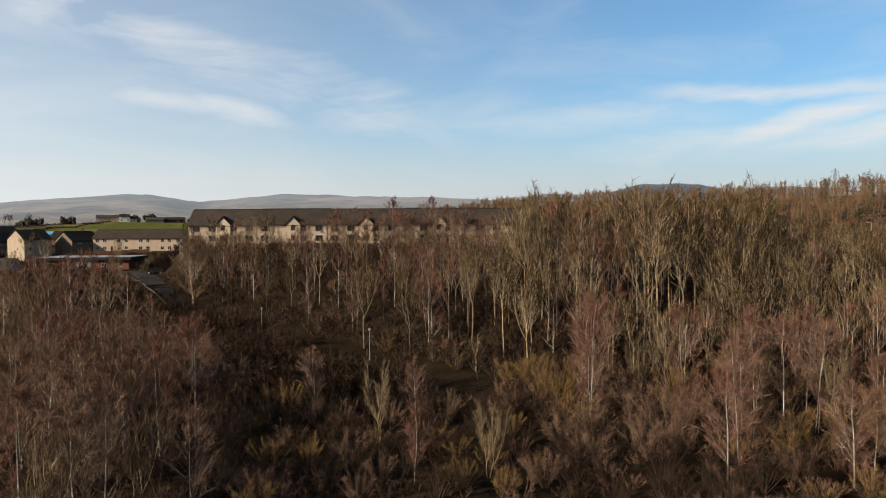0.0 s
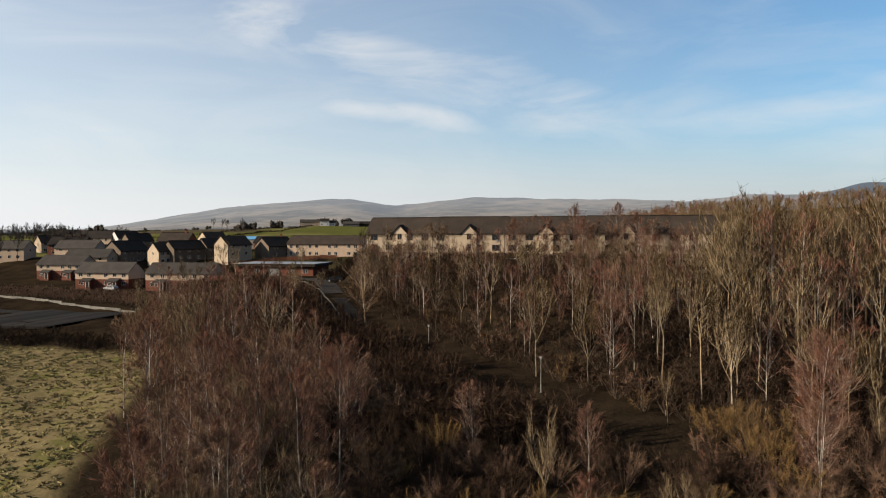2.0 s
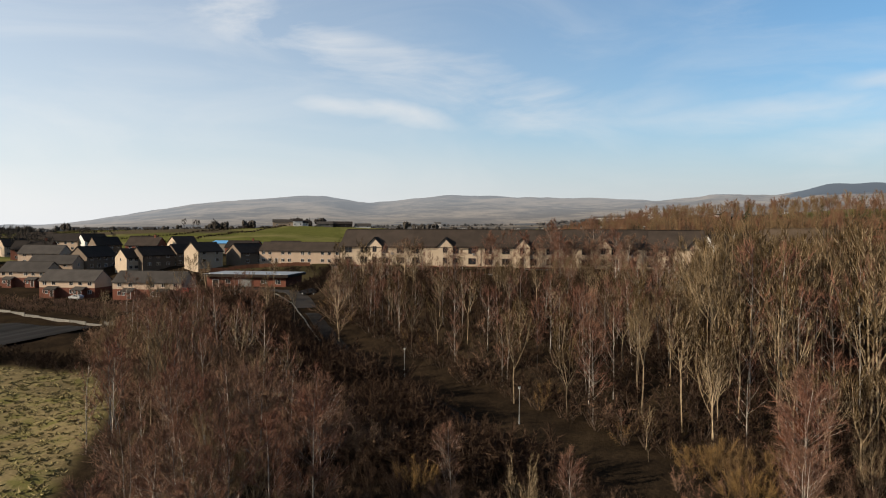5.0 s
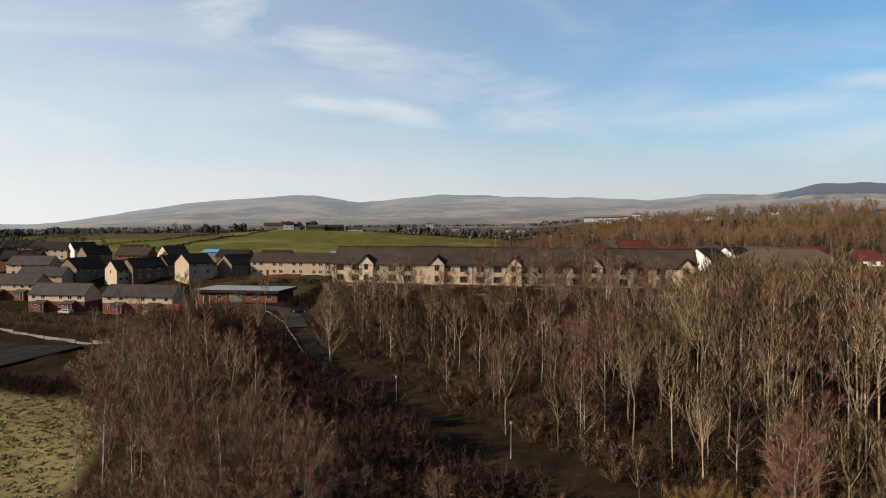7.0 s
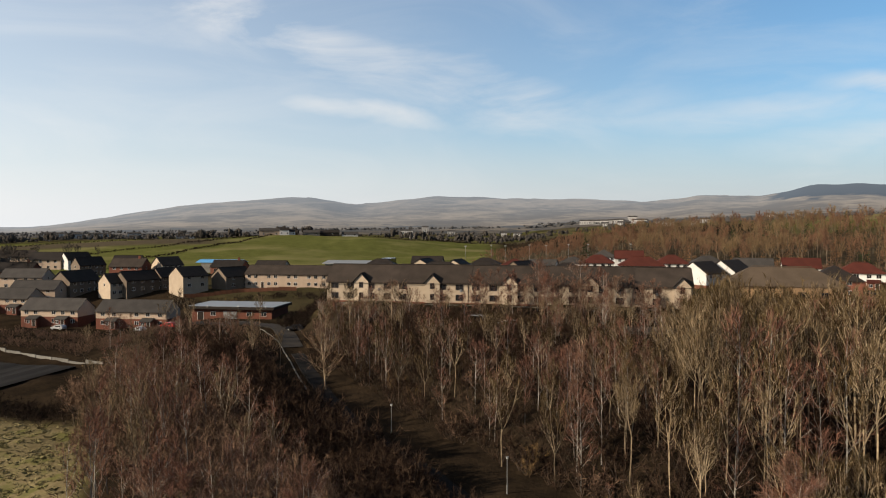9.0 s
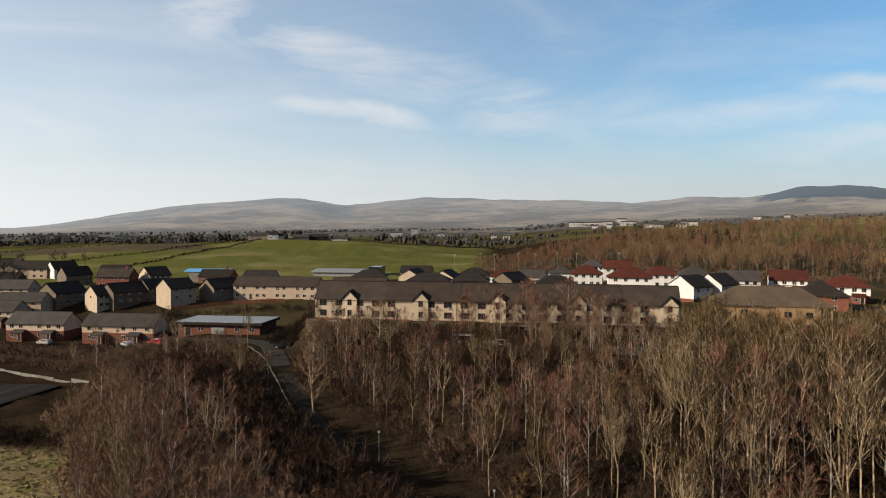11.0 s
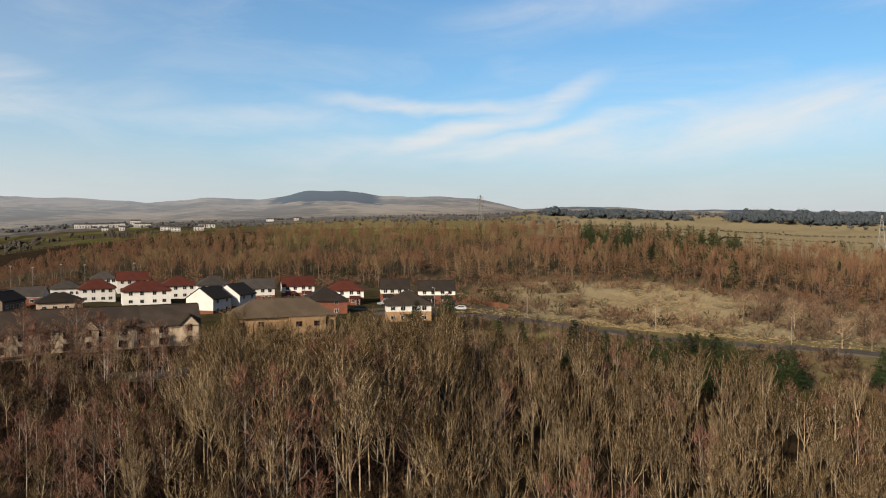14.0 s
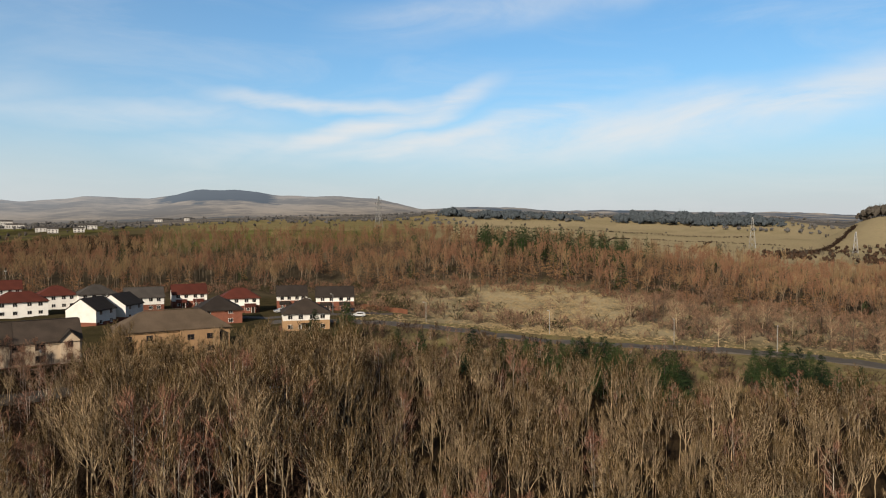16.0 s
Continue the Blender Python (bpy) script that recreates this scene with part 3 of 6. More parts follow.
def boxes(*sizes, bevel=0.0):
    """Boxes (x0, y0, z0, x1, y1, z1) joined in one bmesh."""
    bm = bmesh.new()
    for x0, y0, z0, x1, y1, z1 in sizes:
        v = [bm.verts.new(p) for p in ((x0, y0, z0), (x1, y0, z0), (x1, y1, z0), (x0, y1, z0), (x0, y0, z1), (x1, y0, z1), (x1, y1, z1), (x0, y1, z1))]
        for f in ((3, 2, 1, 0), (4, 5, 6, 7), (0, 1, 5, 4), (1, 2, 6, 5), (2, 3, 7, 6), (3, 0, 4, 7)):
            bm.faces.new([v[i] for i in f])
    if bevel:
        bmesh.ops.bevel(bm, geom=list(bm.edges), offset=bevel, segments=1, affect="EDGES")
    return bm


def extruded(profile, x0, x1):
    """A closed (y, z) outline drawn out along x."""
    bm = bmesh.new()
    a = [bm.verts.new((x0, y, z)) for y, z in profile]
    b = [bm.verts.new((x1, y, z)) for y, z in profile]
    n = len(profile)
    bm.faces.new(a)
    bm.faces.new(b[::-1])
    for i in range(n):
        bm.faces.new((a[i], b[i], b[(i + 1) % n], a[(i + 1) % n]))
    bmesh.ops.recalc_face_normals(bm, faces=bm.faces)
    return bm


def hip_solid(w, d, z, rise, inset, drop=0.16):
    """A hipped roof: eaves rectangle, ridge along x, and the thickness of its edge."""
    bm = bmesh.new()
    lo = [bm.verts.new(p) for p in ((-w, -d, z - drop), (w, -d, z - drop), (w, d, z - drop), (-w, d, z - drop))]
    up = [bm.verts.new(p) for p in ((-w, -d, z), (w, -d, z), (w, d, z), (-w, d, z))]
    e = max(w - inset, 0.12)
    r = [bm.verts.new((-e, 0, z + rise)), bm.verts.new((e, 0, z + rise))]
    bm.faces.new(lo[::-1])
    for i in range(4):
        bm.faces.new((lo[i], lo[(i + 1) % 4], up[(i + 1) % 4], up[i]))
    bm.faces.new((up[0], up[1], r[1], r[0]))
    bm.faces.new((up[2], up[3], r[0], r[1]))
    bm.faces.new((up[1], up[2], r[1]))
    bm.faces.new((up[3], up[0], r[0]))
    bmesh.ops.recalc_face_normals(bm, faces=bm.faces)
    return bm


WINDOWS = {}


def window_meshes(w, h, bars, frame_mat):
    key = (w, h, bars, frame_mat.name)
    if key not in WINDOWS:
        t = 0.05
        xs, zs = [-w / 2, -w / 2 + t], [0, t, h - t, h]
        for i in range(1, bars):
            m = -w / 2 + w * i / bars
            xs += [m - t / 2, m + t / 2]
        xs += [w / 2 - t, w / 2]
        f, p = bpy.data.meshes.new("window"), bpy.data.meshes.new("pane")
        bm = bmesh.new()
        g = [[bm.verts.new((x, -0.05, z)) for z in zs] for x in xs]
        for i in range(len(xs) - 1):
            for j in range(3):
                if i % 2 == 0 or j != 1:
                    bm.faces.new((g[i][j], g[i + 1][j], g[i + 1][j + 1], g[i][j + 1]))
        top = bmesh.ops.extrude_face_region(bm, geom=list(bm.faces))
        bmesh.ops.translate(bm, vec=(0, 0.11, 0), verts=[v for v in top["geom"] if isinstance(v, bmesh.types.BMVert)])
        bmesh.ops.recalc_face_normals(bm, faces=bm.faces)
        bm.to_mesh(f), bm.free()
        f.materials.append(frame_mat)
        bm = boxes((-w / 2 + t, -0.012, t, w / 2 - t, 0.05, h - t))
        bm.to_mesh(p), bm.free()
        p.materials.append(M["glass"])
        WINDOWS[key] = (f, p)
    return WINDOWS[key]


def window(parent, x, y, z, w=1.2, h=1.1, bars=2, frame_mat=None, turn=0):
    f, p = window_meshes(w, h, bars, frame_mat or M["frame"])
    ob = part("window", f, None, parent, at=pose(x, y, z, 0, 0, turn))
    part("pane", p, None, ob)
    return ob


def door(parent, x, y, mat, w=0.95, h=2.05, z=0.05, turn=0):
    d = part("door", boxes((-w / 2, -0.07, z, w / 2, 0.05, z + h), bevel=0.015), mat, parent, at=pose(x, y, 0, 0, 0, turn))
    part("door_frame", boxes((-w / 2 - 0.08, -0.05, z, -w / 2 - 0.004, 0.05, z + h + 0.08), (w / 2 + 0.004, -0.05, z, w / 2 + 0.08, 0.05, z + h + 0.08), (-w / 2 - 0.02, -0.046, z + h + 0.004, w / 2 + 0.02, 0.046, z + h + 0.076)), M["frame"], d)
    return d


def walls(w, d, e, rise, gable, z0=0.0):
    """The walls of a house with gable ends where the roof has them."""
    if gable:
        return extruded([(-d / 2, z0), (d / 2, z0), (d / 2, e), (0, e + rise - 0.12), (-d / 2, e)], -w / 2, w / 2)
    return boxes((-w / 2, -d / 2, z0, w / 2, d / 2, e))


def gable_roof(w, d, e, rise, over=0.35, thick=0.16, verge=0.25):
    s = rise / (d / 2)
    y = d / 2 + over
    lo = e - over * s
    return extruded([(-y, lo), (0, e + rise), (y, lo), (y, lo + thick), (0, e + rise + thick * 1.2), (-y, lo + thick)], -w / 2 - verge, w / 2 + verge)


def house(x, y, yaw, w, d, eaves, rise, wall, roof, label, shape="gable", upper=None, split=2.5, cols=(), z=None, frame_mat="frame", porch=0,
          group="houses of the estate", side_cols=(), chimney=False, floors=2, sink=2.5, door_at=None, name="house"):
    """A house: walls (two-coloured if upper is given), roof with eaves, windows with panes, a door, gutters, and porches."""
    z = ground_at(x, y) if z is None else max(z, ground_at(x, y) - 0.3)
    h = thing(name, pose(x, y, z, 0, 0, yaw), label, "house", group)
    gable = shape == "gable"
    if upper:
        part("lower_wall", boxes((-w / 2, -d / 2, -sink, w / 2, d / 2, split)), M[wall], h)
        part("upper_wall", walls(w, d, eaves, rise, gable, split), M[upper], h, M[upper].name.replace("_", " ") + " upper storey")
    else:
        part("wall", walls(w, d, eaves, rise, gable, -sink), M[wall], h)
    if gable:
        part("roof", gable_roof(w, d, eaves, rise), M[roof], h)
    else:
        part("roof", hip_solid(w / 2 + 0.45, d / 2 + 0.45, eaves, rise, d / 2 + 0.3 if shape == "hip" else w), M[roof], h)
    part("gutter", boxes((-w / 2 - 0.2, -d / 2 - 0.50, eaves - 0.36, w / 2 + 0.2, -d / 2 - 0.40, eaves - 0.24)), M["fascia"], h)
    part("ridge_tile", boxes((-w / 2 + (0.1 if gable else d / 2 + 0.2), -0.12, eaves + rise + 0.12, w / 2 - (0.1 if gable else d / 2 + 0.2), 0.12, eaves + rise + 0.27)), M[roof], h) if w > d + 1 else None
    for cx in cols:
        for i in range(floors):
            if door_at is not None and i == 0 and abs(cx - door_at) < 0.5:
                continue
            window(h, cx, -d / 2, 0.95 + 2.55 * i, 1.25, 1.15, 2, M[frame_mat])
            window(h, -cx, d / 2, 0.95 + 2.55 * i, 1.25, 1.15, 2, M[frame_mat], 180)
    for cy in side_cols:
        window(h, -w / 2, cy, 3.5, 0.8, 1.0, 1, M[frame_mat], -90)
        window(h, w / 2, cy, 3.5, 0.8, 1.0, 1, M[frame_mat], 90)
    if door_at is not None:
        door(h, door_at, -d / 2, M["fascia"])
    if porch:
        for s in (-1, 1):
            px = s * (w / 4)
            p = part("porch", boxes((px - porch / 2, -d / 2 - 1.8, -sink, px + porch / 2, -d / 2 + 0.02, 2.2)), M[wall], h)
            part("porch_roof", extruded([(-d / 2 - 2.1, 2.15), (-d / 2 - 0.01, 3.0), (-d / 2 - 0.01, 3.15), (-d / 2 - 2.1, 2.3)], px - porch / 2 - 0.2, px + porch / 2 + 0.2), M[roof], p, "lean-to roof over the porch")
            window(h, px - porch / 4, -d / 2 - 1.8, 1.0, 1.0, 0.95, 2, M[frame_mat])
            door(h, px + porch / 4, -d / 2 - 1.8, M["fascia"])
    if chimney:
        c = part("chimney", boxes((w * 0.3 - 0.45, -0.3, eaves + rise - 0.5, w * 0.3 + 0.45, 0.3, eaves + rise + 1.0), bevel=0.03), M[wall], h)
        part("chimney_pot", boxes((w * 0.3 - 0.25, -0.12, eaves + rise + 1.0, w * 0.3 - 0.02, 0.12, eaves + rise + 1.3), (w * 0.3 + 0.06, -0.12, eaves + rise + 1.0, w * 0.3 + 0.29, 0.12, eaves + rise + 1.3)), M["redtile"], c)
    return h


# ---- the long block of flats ----
def build_flats():
    x0, x1, y0, d, z = -61.6, 20.2, 172.6, 9.0, 10.3
    h = thing("apartment_block", pose(0, y0, z), "long two-storey cream rendered flats with brown tiled roof and small gables", "flats")
    gables = (-53.1, -36.2, -18.6, -1.0, 18.1)
    ends = (x0, -44.6, -27.5, -9.8, 8.4, x1)
    e, rise = 4.7, 3.5
    for i in range(5):
        a, b = ends[i], ends[i + 1]
        dz = (0.0, 0.10, 0.02, 0.10, 0.04)[i]
        prof = [(0, -3.0), (d, -3.0), (d, e + dz), (d / 2, e + rise - 0.12 + dz), (0, e + dz)]
        part("wall", extruded(prof, a + 0.003, b - 0.003), M["cream"], h)
        s, o = rise / (d / 2), 0.4
        prof = [(-o, e - o * s + dz), (d / 2, e + rise + dz), (d + o, e - o * s + dz), (d + o, e - o * s + 0.17 + dz), (d / 2, e + rise + 0.2 + dz), (-o, e - o * s + 0.17 + dz)]
        r = part("roof", extruded(prof, a - (0.25 if i == 0 else -0.004), b + (0.25 if i == 4 else -0.004)), M["tile"], h)
        part("ridge_tile", boxes((a + 0.05, d / 2 - 0.13, e + rise + 0.2 + dz, b - 0.05, d / 2 + 0.13, e + rise + 0.34 + dz)), M["slate"], r)
        part("gutter", boxes((a, -0.55, e - 0.50 + dz, b, -0.43, e - 0.38 + dz)), M["fascia"], h)
        part("downpipe", boxes((b - 0.5, -0.09, -0.3, b - 0.42, -0.01, e - 0.4)), M["fascia"], h)
        part("base_course", boxes((a, -0.10, -3.0, b, -0.004, 0.15)), M["brick"], h, "brown brick base course")
    for g in gables:
        w = 1.75
        bm = bmesh.new()
        pts = ((-w, 0), (w, 0), (w, e - 0.1), (0, e + 1.7), (-w, e - 0.1))
        a = [bm.verts.new((g + px, -0.45, pz)) for px, pz in pts]
        b = [bm.verts.new((g + px, 2.4, pz)) for px, pz in pts]
        bm.faces.new(a), bm.faces.new(b[::-1])
        for i in range(5):
            bm.faces.new((a[i], b[i], b[(i + 1) % 5], a[(i + 1) % 5]))
        bmesh.ops.recalc_face_normals(bm, faces=bm.faces)
        bay = part("bay", bm, M["cream"], h)
        bm = bmesh.new()
        prof = ((-w - 0.4, e - 0.42), (0, e + 1.78), (w + 0.4, e - 0.42), (w + 0.4, e - 0.22), (0, e + 2.0), (-w - 0.4, e - 0.22))
        a = [bm.verts.new((g + px, -0.75, pz)) for px, pz in prof]
        b = [bm.verts.new((g + px, 2.6, pz)) for px, pz in prof]
        bm.faces.new(a), bm.faces.new(b[::-1])
        for i in range(6):
            bm.faces.new((a[i], b[i], b[(i + 1) % 6], a[(i + 1) % 6]))
        bmesh.ops.recalc_face_normals(bm, faces=bm.faces)
        part("gable_roof", bm, M["slate"], bay)
        window(h, g, -0.45, 3.2, 1.0, 1.35, 2, M["darkframe"])
        window(h, g, -0.45, 0.75, 1.0, 1.35, 2, M["darkframe"])
        cols = (-6.6, -2.75, 2.25, 6.2, 9.9) if g == gables[0] else ((2.25, 6.2, 10.0, 13.9) if g < 10 else ())
        for c in cols:
            window(h, g + c, -0.03, 3.0, 1.75, 1.45, 2, M["darkframe"])
            window(h, g + c, -0.03, 0.6, 1.75, 1.4, 2, M["darkframe"])
    for g in (-48.8, -29.5, -12.0, 5.2, 13.0):
        s = part("satellite_dish", bmesh.new(), M["steel"], h)
        bm = bmesh.new()
        bmesh.ops.create_cone(bm, cap_ends=True, segments=12, radius1=0.36, radius2=0.30, depth=0.08, matrix=pose(g, -0.35, 2.9, 70, 0, 30))
        bmesh.ops.create_cone(bm, cap_ends=True, segments=6, radius1=0.03, radius2=0.03, depth=0.34, matrix=pose(g, -0.17, 2.9, 90))
        bm.to_mesh(s.data), bm.free()
    w = thing("garden_wall", pose(0, 170.4, 0), "low brown brick retaining wall with pale coping below the flats", "wall")
    part("wall", boxes((-63, -0.15, 5.2, 22, 0.15, 10.05)), M["drab"], w)
    part("coping", boxes((-63.05, -0.24, 10.054, 22.05, 0.24, 10.18)), M["kerb"], w)


build_flats()


# ---- the houses ----
def build_houses():
    # the pale block beside the long flats
    h = house(38.5, 177, -6, 23, 11, 5.6, 3.6, "buffbrick", "browntile", "buff brick flats with large brown hipped roof among trees", "hip", cols=(-9, -5, 5, 9), frame_mat="darkframe", z=9.6, group="blocks of flats")
    part("bay", boxes((1.0, -7.2, -2.0, 9.0, -5.45, 5.35)), M["buffbrick"], h)
    for cx in (3, 7):
        window(h, cx, -7.2, 3.4, 1.4, 1.2, 2, M["darkframe"])
        window(h, cx, -7.2, 0.8, 1.4, 1.2, 2, M["darkframe"])
    # red brick pairs with lean-to porches
    for x, y, w in ((-189, 216, 17.0), (-160.5, 203, 18.4), (-133.6, 204, 22.0)):
        house(x, y, 5, w, 8.5, 4.9, 2.9, "brick", "greytile", "red brick semi-detached pair with pale upper band and lean-to porches", upper="buff", split=2.75,
              cols=(-w * 0.40, -w * 0.24, w * 0.08, w * 0.24, w * 0.41)[:5], porch=3.4, z=-2.3, group="brick pairs with porches")
    # the cream terrace and its end house
    house(-107.5, 255, 2, 31, 8.5, 5.0, 2.8, "buff", "tile", "cream harled terrace with brown tiled roof and small windows", cols=(-14, -11.5, -6.5, -4, 1, 3.5, 8.5, 11, 14), z=5.5, group="cream terraces", door_at=-9)
    house(-76, 252, 2, 19, 8.5, 5.0, 2.8, "buff", "tile", "cream harled terrace with brown tiled roof and small windows", cols=(-7.5, -4, 1, 4, 7.5), z=6.2, group="cream terraces", door_at=-2)
    # black-roofed pairs that turn a cream gable to the light
    house(-138.5, 239, 63, 9.6, 9.0, 4.6, 3.0, "cream", "slate", "cream rendered house with steep black roof and blank gable", cols=(-2.5, 2.5), z=6.2, side_cols=(), group="black roofed houses")
    house(-128.5, 251, 63, 11, 9.0, 4.6, 3.0, "drab", "slate", "house with steep black roof and walls coloured dark for shade", cols=(-2.5, 2.5), z=5.5, group="black roofed houses")
    spots = (
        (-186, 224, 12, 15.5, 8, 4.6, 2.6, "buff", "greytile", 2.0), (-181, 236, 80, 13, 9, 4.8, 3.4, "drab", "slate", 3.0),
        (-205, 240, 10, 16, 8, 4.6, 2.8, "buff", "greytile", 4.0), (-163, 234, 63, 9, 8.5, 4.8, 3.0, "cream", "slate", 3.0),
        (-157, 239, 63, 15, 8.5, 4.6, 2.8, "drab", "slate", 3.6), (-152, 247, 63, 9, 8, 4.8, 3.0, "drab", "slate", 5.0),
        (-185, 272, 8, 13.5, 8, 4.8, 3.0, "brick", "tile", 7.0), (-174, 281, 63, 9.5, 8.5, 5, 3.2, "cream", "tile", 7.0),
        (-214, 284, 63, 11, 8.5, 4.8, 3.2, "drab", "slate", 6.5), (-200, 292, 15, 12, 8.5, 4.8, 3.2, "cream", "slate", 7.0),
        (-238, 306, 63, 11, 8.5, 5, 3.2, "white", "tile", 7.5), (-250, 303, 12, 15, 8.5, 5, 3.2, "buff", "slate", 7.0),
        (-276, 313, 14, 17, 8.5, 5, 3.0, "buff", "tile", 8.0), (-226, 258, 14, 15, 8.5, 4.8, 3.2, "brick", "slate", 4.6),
        (-250, 272, 63, 10, 8.5, 4.8, 3.0, "cream", "slate", 5.5), (-236, 238, 15, 15, 8.5, 4.8, 2.8, "buff", "greytile", 1.5),
        (-156, 300, 5, 14, 8.5, 3.0, 2.6, "brick", "slate", 7.5), (-136, 300, 5, 13, 8.5, 3.0, 2.6, "cream", "slate", 7.5),
    )
    names = dict(drab="shade-dark harled", brick="red brick", cream="cream rendered", buff="buff harled", white="white rendered")
    roofs = dict(slate="dark slate", tile="brown tiled", greytile="grey tiled", redtile="red tiled")
    for x, y, yaw, w, d, e, r, wall, roof, z in spots:
        house(x, y, yaw, w, d, e, r, wall, roof, "%s house with %s gabled roof on the slope" % (names[wall], roofs[roof]), cols=tuple(w * k for k in (-0.34, -0.12, 0.12, 0.34)), z=z, floors=2 if e > 4 else 1,
              side_cols=(0,) if e > 4 else (), group="houses of the lower estate", chimney=wall == "brick")
    # behind the flats: roofs in red, grey and black, white walls on brick
    back = (
        (-31, 296, 0, 10, 8.5, "redtile", "hip", "white", None), (-19.5, 292, -8, 10.5, 8.5, "greytile", "gable", "brick", "white"), (-9, 319, 0, 10.5, 8.5, "greytile", "hip", "white", None),
        (-9.5, 264, 3, 12.5, 9, "slate", "hip", "buff", None), (1.2, 292, 0, 11.5, 8.5, "redtile", "hip", "white", None), (4, 336, 0, 9.6, 8.5, "greytile", "hip", "white", None),
        (14, 323, 0, 11.5, 8.5, "redtile", "gable", "white", None), (16, 275, 0, 15, 9, "redtile", "hip", "white", None), (28, 293, 0, 12, 9, "redtile", "hip", "white", None),
        (40, 289, 0, 12, 9, "greytile", "hip", "white", None), (51.5, 268, -8, 12, 8.5, "greytile", "gable", "brick", "white"), (67.5, 273, -10, 11.5, 8.5, "redtile", "gable", "brick", "white"),
        (77, 247, -14, 12.2, 8.5, "redtile", "hip", "brick", "white"), (95, 246, -20, 10.0, 8.5, "slate", "gable", "brick", "white"), (105.5, 234, -24, 12.5, 8.5, "slate", "gable", "brick", "white"),
        (-44, 305, 4, 12, 8.5, "slate", "hip", "drab", None), (-52, 286, 84, 12, 8.5, "slate", "gable", "cream", None), (-66, 290, 84, 12, 8.5, "slate", "gable", "cream", None),
        (-40, 270, 5, 13, 8.5, "slate", "hip", "drab", None), (-55, 268, 5, 15, 8.5, "slate", "hip", "drab", None), (-82, 283, 10, 13, 8.5, "slate", "hip", "white", None),
        (-26, 276, 60, 11, 8.5, "slate", "gable", "drab", None), (-70, 312, 5, 13, 8.5, "slate", "gable", "cream", None),
    )
    for x, y, yaw, w, d, roof, shape, wall, upper in back:
        house(x, y, yaw, w, d, 5.0 if x > -8 else 3.3, 2.9 if x > -8 else 2.5, wall, roof, "%s house with %s %s roof behind the flats" % (names[upper or wall], roofs[roof], "hipped" if shape == "hip" else "gabled"), shape, upper,
              split=3.3 if x > 90 else 2.5, cols=tuple(w * k for k in (-0.33, -0.1, 0.16, 0.36)), z=9.3, side_cols=(0,) if x > -8 else (), floors=2 if x > -8 else 1, porch=3.2 if upper and roof != "greytile" else 0, group="houses behind the flats")
    # white gable under a black roof, turned to the light
    house(31.5, 240, 47, 9.2, 9.4, 5.0, 3.1, "brick", "slate", "white rendered gable house with black roof over a brick base", "gable", "white", 1.5, cols=(-2.4, 2.4), z=8.6, group="houses behind the flats")
    house(40.5, 247, 47, 9.2, 9.4, 5.0, 3.1, "brick", "slate", "white rendered gable house with black roof over a brick base", "gable", "white", 1.5, cols=(-2.4, 2.4), z=8.9, group="houses behind the flats")
    house(63, 224, -12, 12.5, 11.5, 4.6, 3.8, "brick", "slate", "house with tall black pyramid roof", "pyramid", cols=(-3, 3), z=9.0, group="houses behind the flats")
    # the buff brick house with a pyramid roof by the road
    h = house(77.5, 194, -20, 12.2, 10, 5.1, 3.6, "buffbrick", "tile", "buff brick house with white upper band and brown pyramid roof", "pyramid", "white", 3.2, cols=(-4.2, -1.5, 1.5, 4.2), z=8.8, group="houses by the road", door_at=0.2)
    part("porch_roof", boxes((-1.6, -6.6, 2.3, 1.6, -4.95, 2.5), bevel=0.03), M["slate"], h)
    part("porch_post", boxes((-1.5, -6.5, -1, -1.3, -6.3, 2.3), (1.3, -6.5, -1, 1.5, -6.3, 2.3)), M["frame"], h)
    w = thing("garden_wall", pose(77, 186.5, 8.2, 0, 0, -22), "buff block garden wall in front of the brick house", "wall")
    part("wall", boxes((-13, -0.12, -1, -3, 0.12, 1.1), (-1.6, -0.12, -1, 10, 0.12, 1.1), bevel=0.02), M["sand"], w)
    part("pier", boxes((-3.0, -0.25, -1, -2.5, 0.25, 1.7), (-2.1, -0.25, -1, -1.6, 0.25, 1.7), bevel=0.03), M["sand"], w)


build_houses()


def build_hall():
    z = 3.0
    h = thing("community_hall", pose(-93, 192, z, 0, 0, 4), "single-storey red brick hall with flat grey metal roof", "hall")
    part("wall", boxes((-12, -6, -4, 10.2, 6, 3.3)), M["brick"], h)
    part("roof", boxes((-12.8, -6.9, 3.304, 11, 6.6, 3.75), bevel=0.05), M["metal"], h)
    part("fascia", boxes((-12.9, -7.04, 3.0, 11.1, -6.904, 3.7), (11.004, -6.9, 3.0, 11.12, 6.6, 3.7)), M["fascia"], h)
    door(h, -9.5, -6, M["fascia"], 1.6, 2.1)
    s = part("shutter", boxes((-3.1, -6.06, 0.05, 0.6, -6.0, 2.4)), M["steel"], h, "grey roller shutter")
    for i in range(11):
        part("slat", boxes((-3, -6.1, 0.1 + 0.2 * i, 0.5, -6.064, 0.27 + 0.2 * i)), M["steel"], s)
    for x in (-6, 4, 8):
        window(h, x, -6, 1.2, 1.4, 1.1, 2)
    for x in (-10.5, -7, 1.5, 9):
        l = part("floodlight", boxes((x - 0.18, -7.3, 3.7, x + 0.18, -7.05, 4.0), bevel=0.03), M["frame"], h)
        part("bracket", boxes((x - 0.03, -7.1, 3.4, x + 0.03, -7.042, 3.7)), M["steel"], l)


build_hall()


